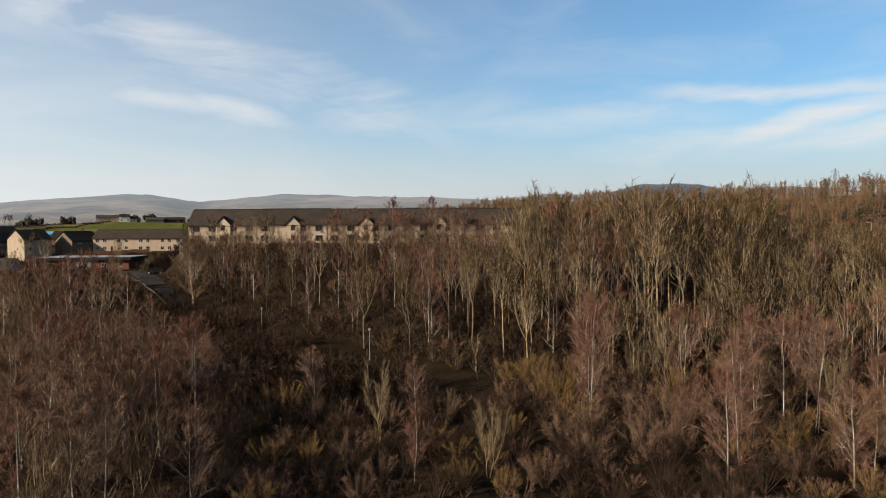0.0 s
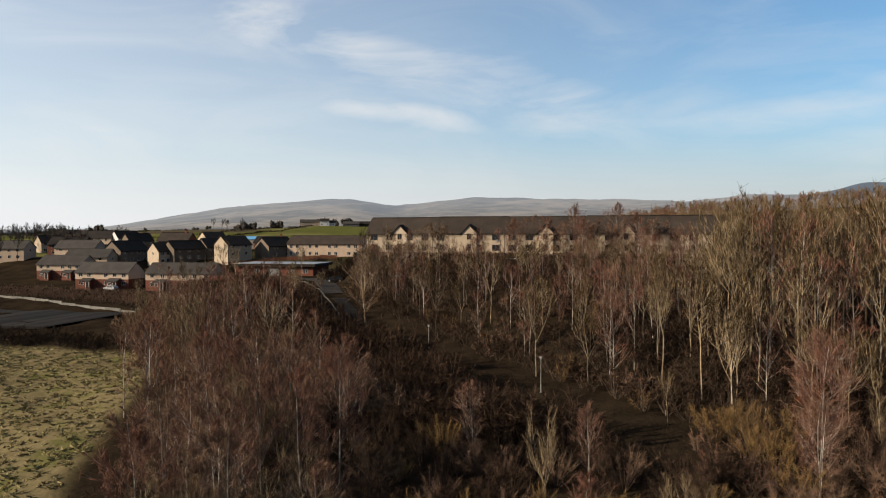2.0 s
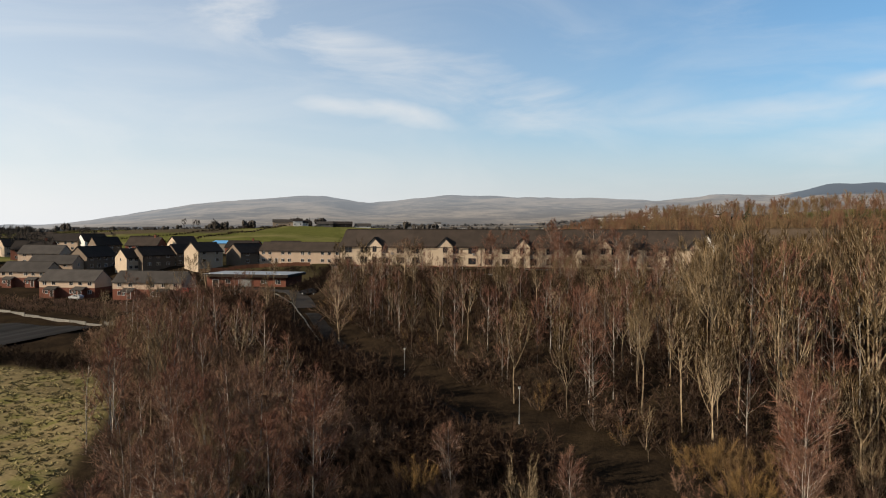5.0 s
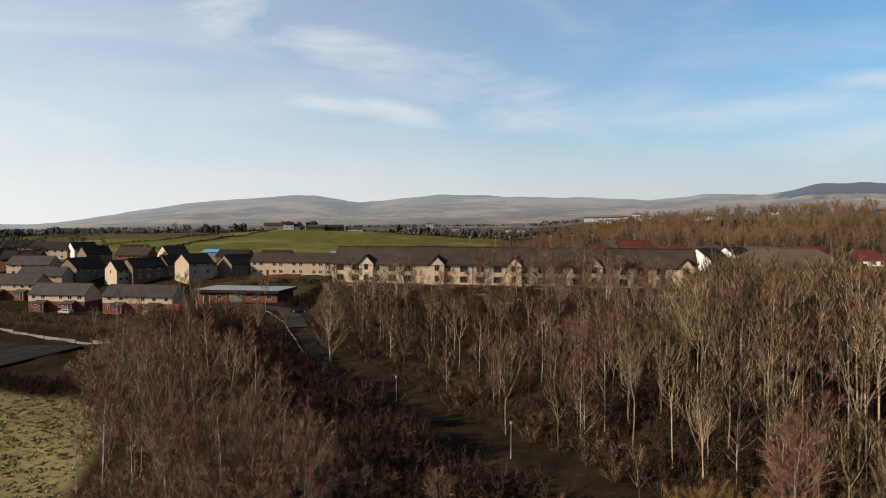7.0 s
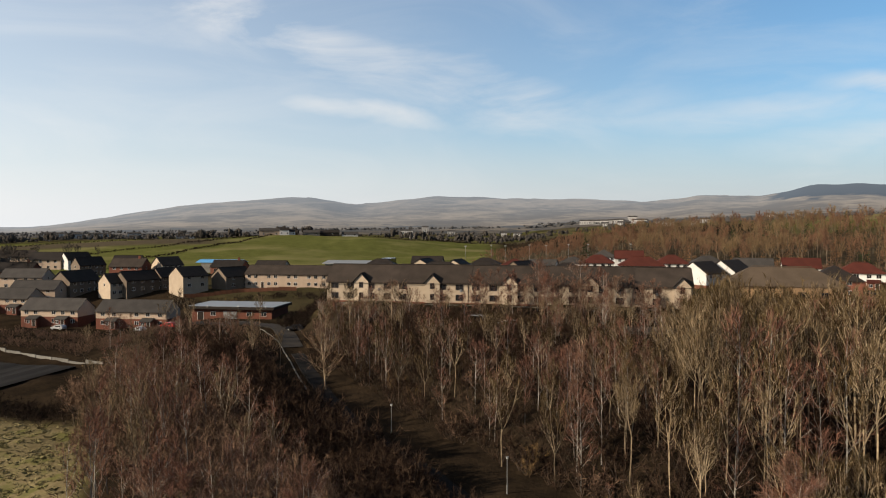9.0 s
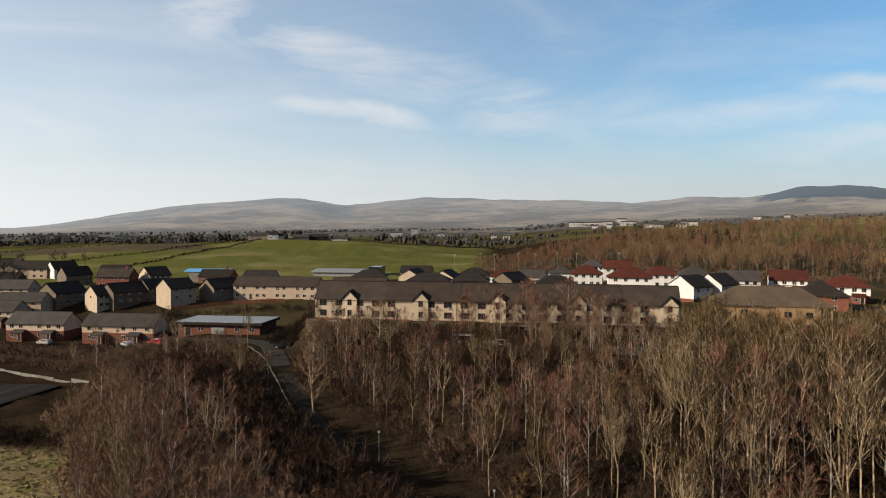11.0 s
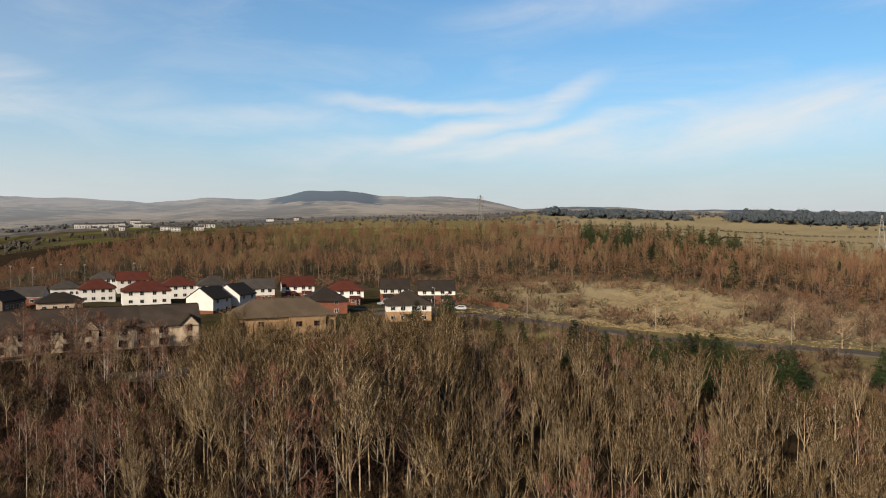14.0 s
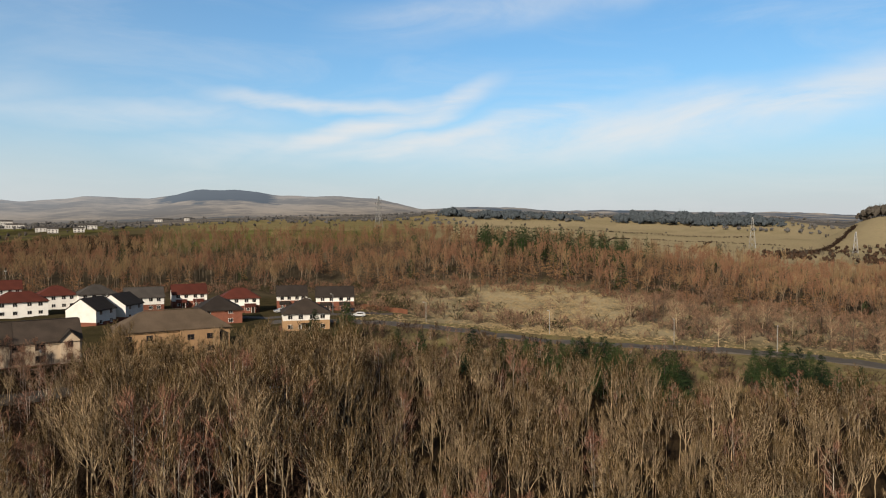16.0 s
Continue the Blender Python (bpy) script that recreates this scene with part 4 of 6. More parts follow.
# ---- roads and paths ----
def ribbon(points, width, lift, step=1.5, side=0.0):
    """A strip that follows a smooth line over the land; side shifts it across."""
    p = np.array(points, float)
    seg = np.hypot(*np.diff(p, axis=0).T)
    s = np.concatenate([[0], np.cumsum(seg)])
    q = np.arange(0, s[-1], step)
    x, y = np.interp(q, s, p[:, 0]), np.interp(q, s, p[:, 1])
    k = np.ones(15) / 15
    x = np.convolve(np.pad(x, 7, "edge"), k, "valid")
    y = np.convolve(np.pad(y, 7, "edge"), k, "valid")
    tx, ty = np.gradient(x), np.gradient(y)
    n = np.hypot(tx, ty)
    nx, ny = ty / n, -tx / n
    offs = np.linspace(-width / 2, width / 2, 3 if width > 1 else 2) + side
    X = x[:, None] + nx[:, None] * offs
    Y = y[:, None] + ny[:, None] * offs
    mid = height(x + nx * side, y + ny * side)
    Z = np.repeat(np.maximum.reduce([height(X[:, i], Y[:, i]) for i in range(len(offs))] + [mid])[:, None], len(offs), 1) + lift
    a, b = X.shape
    top = np.stack([X, Y, Z], -1).reshape(-1, 3)
    low = top - (0, 0, 0.5)
    v = np.concatenate([top, low])
    i, j = np.meshgrid(np.arange(a - 1), np.arange(b - 1), indexing="ij")
    f = np.stack([i * b + j, i * b + j + 1, (i + 1) * b + j + 1, (i + 1) * b + j], -1).reshape(-1, 4)
    i = np.arange(a - 1)
    n0 = a * b
    e1 = np.stack([i * b, (i + 1) * b, n0 + (i + 1) * b, n0 + i * b], -1)
    e2 = np.stack([i * b + b - 1, n0 + i * b + b - 1, n0 + (i + 1) * b + b - 1, (i + 1) * b + b - 1], -1)
    return v, np.concatenate([f, e1, e2])


LANE = ((-8, 84), (-13, 96), (-32, 114), (-50, 136), (-62, 155), (-70, 168), (-78, 180), (-100, 178), (-118, 174))
ROAD = ((183, 58), (182, 94), (177, 115), (159, 136), (137, 155), (119, 170), (103, 188), (92, 204), (70, 214))


def strip(name, points, width, lift, mat, label, side=0.0):
    v, f = ribbon(points, width, lift, side=side)
    return tagged(new(name, mesh_of(name, v, f, [mat])), label, "road", kind="structure")


def build_roads():
    # the path's deep shade is put into its colour
    strip("path", LANE[:5], 2.6, 0.05, M["yardshade"], "tarmac footpath, coloured near black for the shade below the trees")
    strip("road", LANE[4:], 4.2, 0.09, M["lanetar"], "asphalt lane that bends in front of the hall")
    strip("kerb", ((-46, 131), (-54, 143), (-60, 152), (-66, 162), (-72, 171), (-80, 175.5)), 0.2, 0.14, M["kerb"], "pale concrete kerb along the lane", -2.6)
    strip("road", ROAD, 7.0, 0.10, M["asphalt"], "asphalt road that curves past the clearing")
    strip("road", ((60, 232), (85, 222), (112, 218), (120, 212)), 5.0, 0.12, M["asphalt"], "estate road in front of the brick houses")
    strip("parking", ((-42, 157.5), (-10, 157.5), (22, 157.5)), 7.5, 0.08, M["asphalt"], "tarmac car park below the flats")
    strip("parking", ((-190, 133), (-150, 138), (-108, 139)), 25, 0.15, M["yardshade"], "empty dark tarmac yard with weeds along its edge")
    w = thing("yard_wall", pose(-125, 160, -3.6), "low pale painted wall behind the dark yard", "wall")
    a, b = Vector((-178, 174.5)), Vector((-107, 153.5))
    for i in range(12):
        p, q = a.lerp(b, i / 12), a.lerp(b, (i + 0.97) / 12)
        m = (p + q) / 2
        ang = math.degrees(math.atan2(q.y - p.y, q.x - p.x))
        part("wall_panel", boxes((-(q - p).length / 2, -0.1, -1.2, (q - p).length / 2, 0.1, 0.6), bevel=0.02), M["kerb"], w, at=pose(m.x + 125, m.y - 160, ground_at(m.x, m.y) + 3.6, 0, 0, ang))


build_roads()


# ---- trees ----
def unit(v):
    return v / max(np.linalg.norm(v), 1e-6)


class Growth:
    """Collects tapered limbs and fine twigs of one tree."""

    def __init__(self, seed, core=4.0, round_=0.0):
        self.rng = np.random.default_rng(seed)
        self.core, self.round_ = np.array([0.0, 0.0, core]), round_
        self.v, self.f, self.tv, self.n = [], [], [], 0

    def limb(self, pts, r0, r1, sides=3):
        pts = np.asarray(pts, float)
        k = len(pts)
        d = unit(pts[-1] - pts[0])
        a = unit(np.cross(d, (0.3, 0.9, 0.2)))
        b = np.cross(d, a)
        ang = np.arange(sides) * 2 * np.pi / sides
        r = np.linspace(r0, r1, k)
        ringv = pts[:, None] + r[:, None, None] * (np.cos(ang)[None, :, None] * a + np.sin(ang)[None, :, None] * b)
        base = self.n
        self.v.append(ringv.reshape(-1, 3))
        self.n += k * sides
        for i in range(k - 1):
            for j in range(sides):
                p, q = base + i * sides + j, base + i * sides + (j + 1) % sides
                self.f.append((p, q, q + sides))
                self.f.append((p, q + sides, p + sides))

    def twigs(self, pts, count, length, width, along, lift=0.5, wild=0.8):
        """Slender tapering shoots from points along a limb."""
        rng = self.rng
        pts = np.asarray(pts, float)
        t = rng.random(count) ** 0.7 * (len(pts) - 1)
        i = np.minimum(t.astype(int), len(pts) - 2)
        start = pts[i] + (pts[i + 1] - pts[i]) * (t - i)[:, None]
        d = unit(pts[-1] - pts[0])[None] * along + rng.normal(size=(count, 3)) * wild
        d[:, 2] += lift
        d /= np.linalg.norm(d, axis=1)[:, None]
        out = start - self.core
        out /= np.linalg.norm(out, axis=1)[:, None] + 1e-6
        out[:, 2] += 0.25
        side = np.cross(d, out * self.round_ + rng.normal(size=(count, 3)) * (1.0 - self.round_))
        side /= np.linalg.norm(side, axis=1)[:, None] + 1e-9
        L = length * rng.uniform(0.5, 1.3, count)[:, None]
        self.tv.append(np.stack([start - side * width / 2, start + side * width / 2, start + d * L], 1).reshape(-1, 3))

    def result(self):
        tv = np.concatenate(self.tv) if self.tv else np.zeros((0, 3))
        v = np.concatenate(self.v) if self.v else np.zeros((0, 3))
        f = np.array(self.f, int).reshape(-1, 3)
        return v, f, tv, np.arange(len(tv)).reshape(-1, 3)


def broadleaf(seed, h, stems=1, limbs=14, first=0.35, spread=0.26, rise=1.3, subs=3, twig=8, twig_len=0.9, twig_w=0.035, r=0.11, lean=0.05, sides=4, wild=0.42, lift=0.5, tubes=True, thick=1.0, oval=False):
    """A bare winter tree: stems, ascending limbs, side branches and a haze of twigs."""
    g = Growth(seed, h * 0.5, 0.6)
    rng = g.rng
    for s in range(stems):
        off = rng.normal(size=2) * 0.35 * (stems > 1)
        way = rng.normal(size=2) * (lean + 0.07 * (stems > 1))
        hs = h * (1 if s == 0 else rng.uniform(0.75, 1.0))
        t = np.linspace(0, 1, 5)
        stem = np.stack([off[0] + way[0] * hs * t + rng.normal(size=5) * 0.06 * t * 2, off[1] + way[1] * hs * t + rng.normal(size=5) * 0.06 * t * 2, hs * t - 0.3 * (1 - t)], 1)
        g.limb(stem, r / (1 + 0.3 * (stems > 1)), 0.02, sides)
        n = max(3, limbs // stems)
        for i in range(n):
            f = first + (0.96 - first) * (i + rng.random()) / n
            j = min(int(f * 4), 3)
            p = stem[j] + (stem[j + 1] - stem[j]) * (f * 4 - j)
            a = rng.uniform(0, 2 * np.pi)
            L = h * spread * rng.uniform(0.6, 1.15) * (1.15 - 0.75 * max(0, (f - first) / (1 - first)))
            if oval:
                e = max(0.0, (f - first) / (1 - first))
                L = h * spread * rng.uniform(0.75, 1.15) * (0.42 + 0.75 * math.sin(math.pi * min(0.15 + e, 1.0)))
            d = unit(np.array([np.cos(a), np.sin(a), rise * rng.uniform(0.6, 1.3)]))
            mid = p + d * L * 0.5 + rng.normal(size=3) * 0.05 * L
            end = p + d * L + np.array([0, 0, 0.18 * L]) + rng.normal(size=3) * 0.06 * L
            g.limb((p, mid, end), r * 0.34 * thick * (1.1 - 0.7 * f), 0.014 * thick)
            g.twigs((p, mid, end), twig, twig_len, twig_w, 1.2, lift, wild)
            for k in range(subs):
                q = p + (end - p) * rng.uniform(0.3, 0.95)
                d2 = unit(d + rng.normal(size=3) * 0.45 + (0, 0, 0.35))
                e2 = q + d2 * L * rng.uniform(0.35, 0.65)
                if tubes:
                    g.limb((q, e2), 0.02 * thick, 0.008)
                g.twigs((q, e2), twig, twig_len * 0.85, twig_w, 1.1, lift, wild)
        g.twigs(stem[3:], twig * 2, twig_len, twig_w, 0.8, 0.7, wild * 0.8)
    return g.result()


def lean_to(a, tilt):
    return np.array([math.cos(a) * math.sin(tilt), math.sin(a) * math.sin(tilt), math.cos(tilt)])


def vase(seed, h, fork=0.38, leaders=4, boughs=8, subs=3, twig=9, twig_len=0.8, twig_w=0.034, r=0.12, flare=0.42, reach=0.24, stems=1, sides=4, tubes=True, lift=0.75, wild=0.5):
    """A bare tree whose stem forks into upswept leaders with curving boughs and brush-like tips."""
    g = Growth(seed, h * 0.55, 0.68)
    rng = g.rng
    for s in range(stems):
        off = rng.normal(size=2) * 0.4 * (stems > 1)
        way = rng.normal(size=2) * (0.03 + 0.07 * (stems > 1))
        hs = h * (1 if s == 0 else rng.uniform(0.78, 1.0))
        f = fork * rng.uniform(0.8, 1.2)
        t = np.linspace(0, 1, 4)
        stem = np.stack([off[0] + way[0] * hs * f * t + rng.normal(size=4) * 0.07 * t, off[1] + way[1] * hs * f * t + rng.normal(size=4) * 0.07 * t, hs * f * t - 0.4 * (1 - t)], 1)
        g.limb(stem, r, r * 0.78, sides)
        turn = rng.uniform(0, 6.28)
        for i in range(leaders):
            a = turn + 6.283 * i / leaders + rng.normal() * 0.4
            tilt = flare * rng.uniform(0.65, 1.35) * (0.35 if i == 0 else 1.0)
            L = hs * (1 - f) * rng.uniform(0.78, 1.0) * (1.0 if i == 0 else 0.92)
            p = [stem[3] - (0, 0, 0.25 * i * rng.random())]
            for k in (1.2, 0.95, 0.6, 0.3):
                p.append(p[-1] + lean_to(a + rng.normal() * 0.2, tilt * k) * L * 0.25)
            g.limb(p, r * 0.62, 0.018, sides)
            p = np.array(p)
            g.twigs(p[3:], twig, twig_len, twig_w, 1.0, lift, wild)
            for j in range(boughs):
                e = 0.12 + 0.84 * (j + rng.random()) / boughs
                k = min(int(e * 4), 3)
                q = p[k] + (p[k + 1] - p[k]) * (e * 4 - k)
                b = a + rng.normal() * 1.3
                M1 = hs * reach * rng.uniform(0.65, 1.15) * (1.12 - 0.72 * e)
                t1 = rng.uniform(0.65, 1.05)
                m = q + lean_to(b, t1) * M1 * 0.5
                n = m + lean_to(b + rng.normal() * 0.3, t1 * 0.45) * M1 * 0.55
                if tubes or twig_w < 0.07:
                    g.limb((q, m, n), r * 0.28 * (1.15 - 0.6 * e), 0.010)
                g.twigs((q, m, n), twig, twig_len, twig_w, 0.9, lift, wild)
                for c in range(subs):
                    u = q + (n - q) * rng.uniform(0.25, 0.95)
                    w = u + lean_to(b + rng.normal() * 0.9, rng.uniform(0.15, 0.7)) * M1 * rng.uniform(0.3, 0.55)
                    if tubes:
                        g.limb((u, w), 0.022 if sides > 3 else 0.03, 0.008)
                    g.twigs((u, w), twig, twig_len * 0.85, twig_w, 0.9, lift, wild)
    return g.result()


def bush(seed, h, stems=12, twig=40, twig_len=0.9, twig_w=0.035, spread=0.55, sides=3, wild=0.5, lift=0.35):
    """A many-stemmed shrub with a rounded, ragged head."""
    g = Growth(seed, h * 0.3, 0.65)
    rng = g.rng
    for i in range(stems):
        a = rng.uniform(0, 2 * np.pi)
        lean = rng.uniform(0.05, spread)
        L = h * rng.uniform(0.65, 1.0)
        d = unit(np.array([np.cos(a) * lean, np.sin(a) * lean, 0.85]))
        p = np.array([np.cos(a), np.sin(a), 0]) * rng.uniform(0, 0.35) - (0, 0, 0.2)
        pts = (p, p + d * L * 0.5 + rng.normal(size=3) * 0.12, p + d * L * 0.92 + rng.normal(size=3) * 0.2)
        g.limb(pts, 0.045, 0.01, sides)
        g.twigs(pts, twig, twig_len, twig_w, 0.9, lift, wild)
        g.twigs(pts[1:], twig, twig_len, twig_w, 0.7, lift, wild * 1.2)
    return g.result()


def conifer(seed, h, width=0.2, whorls=16, per=9, droop=-0.25, leaf_w=0.32, leafy=5, sides=4, first=0.08):
    """A spire: whorls of boughs that shorten upwards, each set with short sprays."""
    g = Growth(seed, h * 0.35, 0.72)
    rng = g.rng
    g.limb(((0, 0, -0.3), (0.02, 0.02, h * 0.5), (0, 0, h)), 0.014 * h, 0.015, sides)
    for i in range(whorls):
        f = first + (0.97 - first) * i / whorls
        L = h * width * (1 - f) ** 0.8 + 0.15
        for k in range(per):
            a = rng.uniform(0, 2 * np.pi)
            d = np.array([np.cos(a), np.sin(a), droop * rng.uniform(0.3, 1.4)])
            p = np.array([0, 0, h * (f + rng.uniform(-0.03, 0.03))])
            e = p + d * L * rng.uniform(0.7, 1.15)
            m = (p + e) / 2 + np.array([0, 0, 0.05 * L])
            g.twigs((p, m, e), leafy, 0.34 * L + 0.18, leaf_w * (0.4 + 0.6 * (1 - f)), 0.9, -0.05, 0.55)
    return g.result()


def clump(seed, h, wide, heads=5):
    """A far tree: uneven overlapping heads of twig, with shoots that break the outline."""
    g = Growth(seed, h * 0.4, 0.5)
    rng = g.rng
    V, F, n = [], [], 0
    for i in range(heads):
        c = np.array([rng.normal() * wide * 0.45, rng.normal() * wide * 0.45, h * rng.uniform(0.36, 0.66)])
        w, t = wide * rng.uniform(0.38, 0.62), h * rng.uniform(0.22, 0.34)
        rows = []
        for up, k in ((-0.9, 0.4), (-0.35, 0.95), (0.35, 0.98), (0.82, 0.6), (1.02, 0.1)):
            a = np.arange(6) * 6.283 / 6 + rng.uniform(0, 1)
            rad = w * k * rng.uniform(0.7, 1.2, 6)
            rows.append(np.stack([c[0] + np.cos(a) * rad, c[1] + np.sin(a) * rad, c[2] + t * up * rng.uniform(0.85, 1.12, 6)], 1))
        V.append(np.concatenate(rows))
        for p in range(4):
            for q in range(6):
                a, b = n + p * 6 + q, n + p * 6 + (q + 1) % 6
                F += [(a, b, b + 6), (a, b + 6, a + 6)]
        n += 30
    g.twigs(((0, 0, h * 0.45), (0, 0, h * 0.75)), 26, wide * 0.8, wide * 0.10, 0.3, 0.5, 0.9)
    tw = g.tv[0]
    V.append(tw)
    F += [(n + 3 * i, n + 3 * i + 1, n + 3 * i + 2) for i in range(len(tw) // 3)]
    g.limb(((0, 0, -1.5), (0, 0, h * 0.4)), h * 0.03, h * 0.02)
    return np.concatenate(g.v), np.array(g.f), np.concatenate(V), np.array(F)


def on_ray(az, r):
    a = radians(az)
    return (-math.sin(a) * r, 14 + math.cos(a) * r)


H = {}   # full trees for those that stand nearest, and leaner ones for the wood behind
for k in range(4):
    H.setdefault("ash", []).append(vase(10 + k, 12.0, (0.40, 0.28, 0.46, 0.34)[k], 4 + k % 2, 8, 4, 9, 0.75, 0.032, 0.072, (0.42, 0.55, 0.36, 0.48)[k]))
    H.setdefault("ashpale", []).append(vase(20 + k, 9.5, 0.20, 3, 8, 4, 9, 0.75, 0.026, 0.055, 0.42, 0.24, stems=2))
    H.setdefault("birch", []).append(broadleaf(30 + k, 10.8, 1 + (k == 2), 24, 0.16, 0.25, 1.1, 5, 34, 0.85, 0.025, 0.080, lift=0.12, wild=0.75, thick=0.5, oval=True))
    H.setdefault("scrub", []).append(bush(40 + k, 5.4, 20, 62, 0.75, 0.021, 1.0, wild=0.8, lift=0.25))
    H.setdefault("thorn", []).append(bush(45 + k, 5.0, 16, 50, 0.8, 0.024, 1.0, wild=0.75, lift=0.2))
    H.setdefault("willow", []).append(bush(50 + k, 4.6, 20, 50, 0.75, 0.022, 0.75, wild=0.55, lift=0.45))
    H.setdefault("L_ash", []).append(vase(60 + k, 12.2, (0.42, 0.32, 0.48, 0.36)[k], 3 + k % 2, 7, 2, 9, 0.95, 0.052, 0.085, (0.40, 0.5, 0.34, 0.45)[k], 0.26, sides=3, wild=0.55))
    H.setdefault("L_birch", []).append(broadleaf(70 + k, 11.0, 1, 15, 0.22, 0.23, 1.2, 2, 13, 1.1, 0.042, 0.075, sides=3, lift=0.15, tubes=False, wild=0.6, oval=True))
    H.setdefault("L_scrub", []).append(bush(80 + k, 4.2, 10, 24, 0.75, 0.05, 1.05, wild=0.85, lift=0.2))
    H.setdefault("thicket", []).append(bush(84 + k, 4.0, 6, 14, 0.7, 0.085, 1.05, wild=0.9, lift=0.15))
    H.setdefault("larch", []).append(conifer(90 + k, 13.0, (0.17, 0.2, 0.16, 0.19)[k], 14, 5, 0.10, 0.16, 5, 3, 0.20))
    H.setdefault("redbirch", []).append(vase(100 + k, 11.5, 0.36, 3, 6, 0, 20, 1.4, 0.085, 0.10, 0.42, 0.26, sides=3, tubes=False, wild=0.45, lift=1.0))
    H.setdefault("spruce", []).append(conifer(110 + k, 9, (0.30, 0.36, 0.33, 0.40)[k], 20, 15, 0.05, 0.17, 10, 4, 0.02))
    H.setdefault("field_tree", []).append(broadleaf(120 + k, 9, 1, 18, 0.24, 0.40, 0.8, 4, 9, 1.2, 0.040, 0.2, sides=4, wild=0.5, thick=1.5))
    H.setdefault("round_tree", []).append(broadleaf(140 + k, 10.5, 1, 26, 0.16, 0.36, 0.8, 5, 24, 0.8, 0.03, 0.16, wild=0.7, thick=0.7, oval=True))
    H.setdefault("beech", []).append(broadleaf(130 + k, 6.5, 1, 18, 0.12, 0.28, 0.5, 3, 20, 0.5, 0.10, 0.09, lift=0.0, wild=0.8))


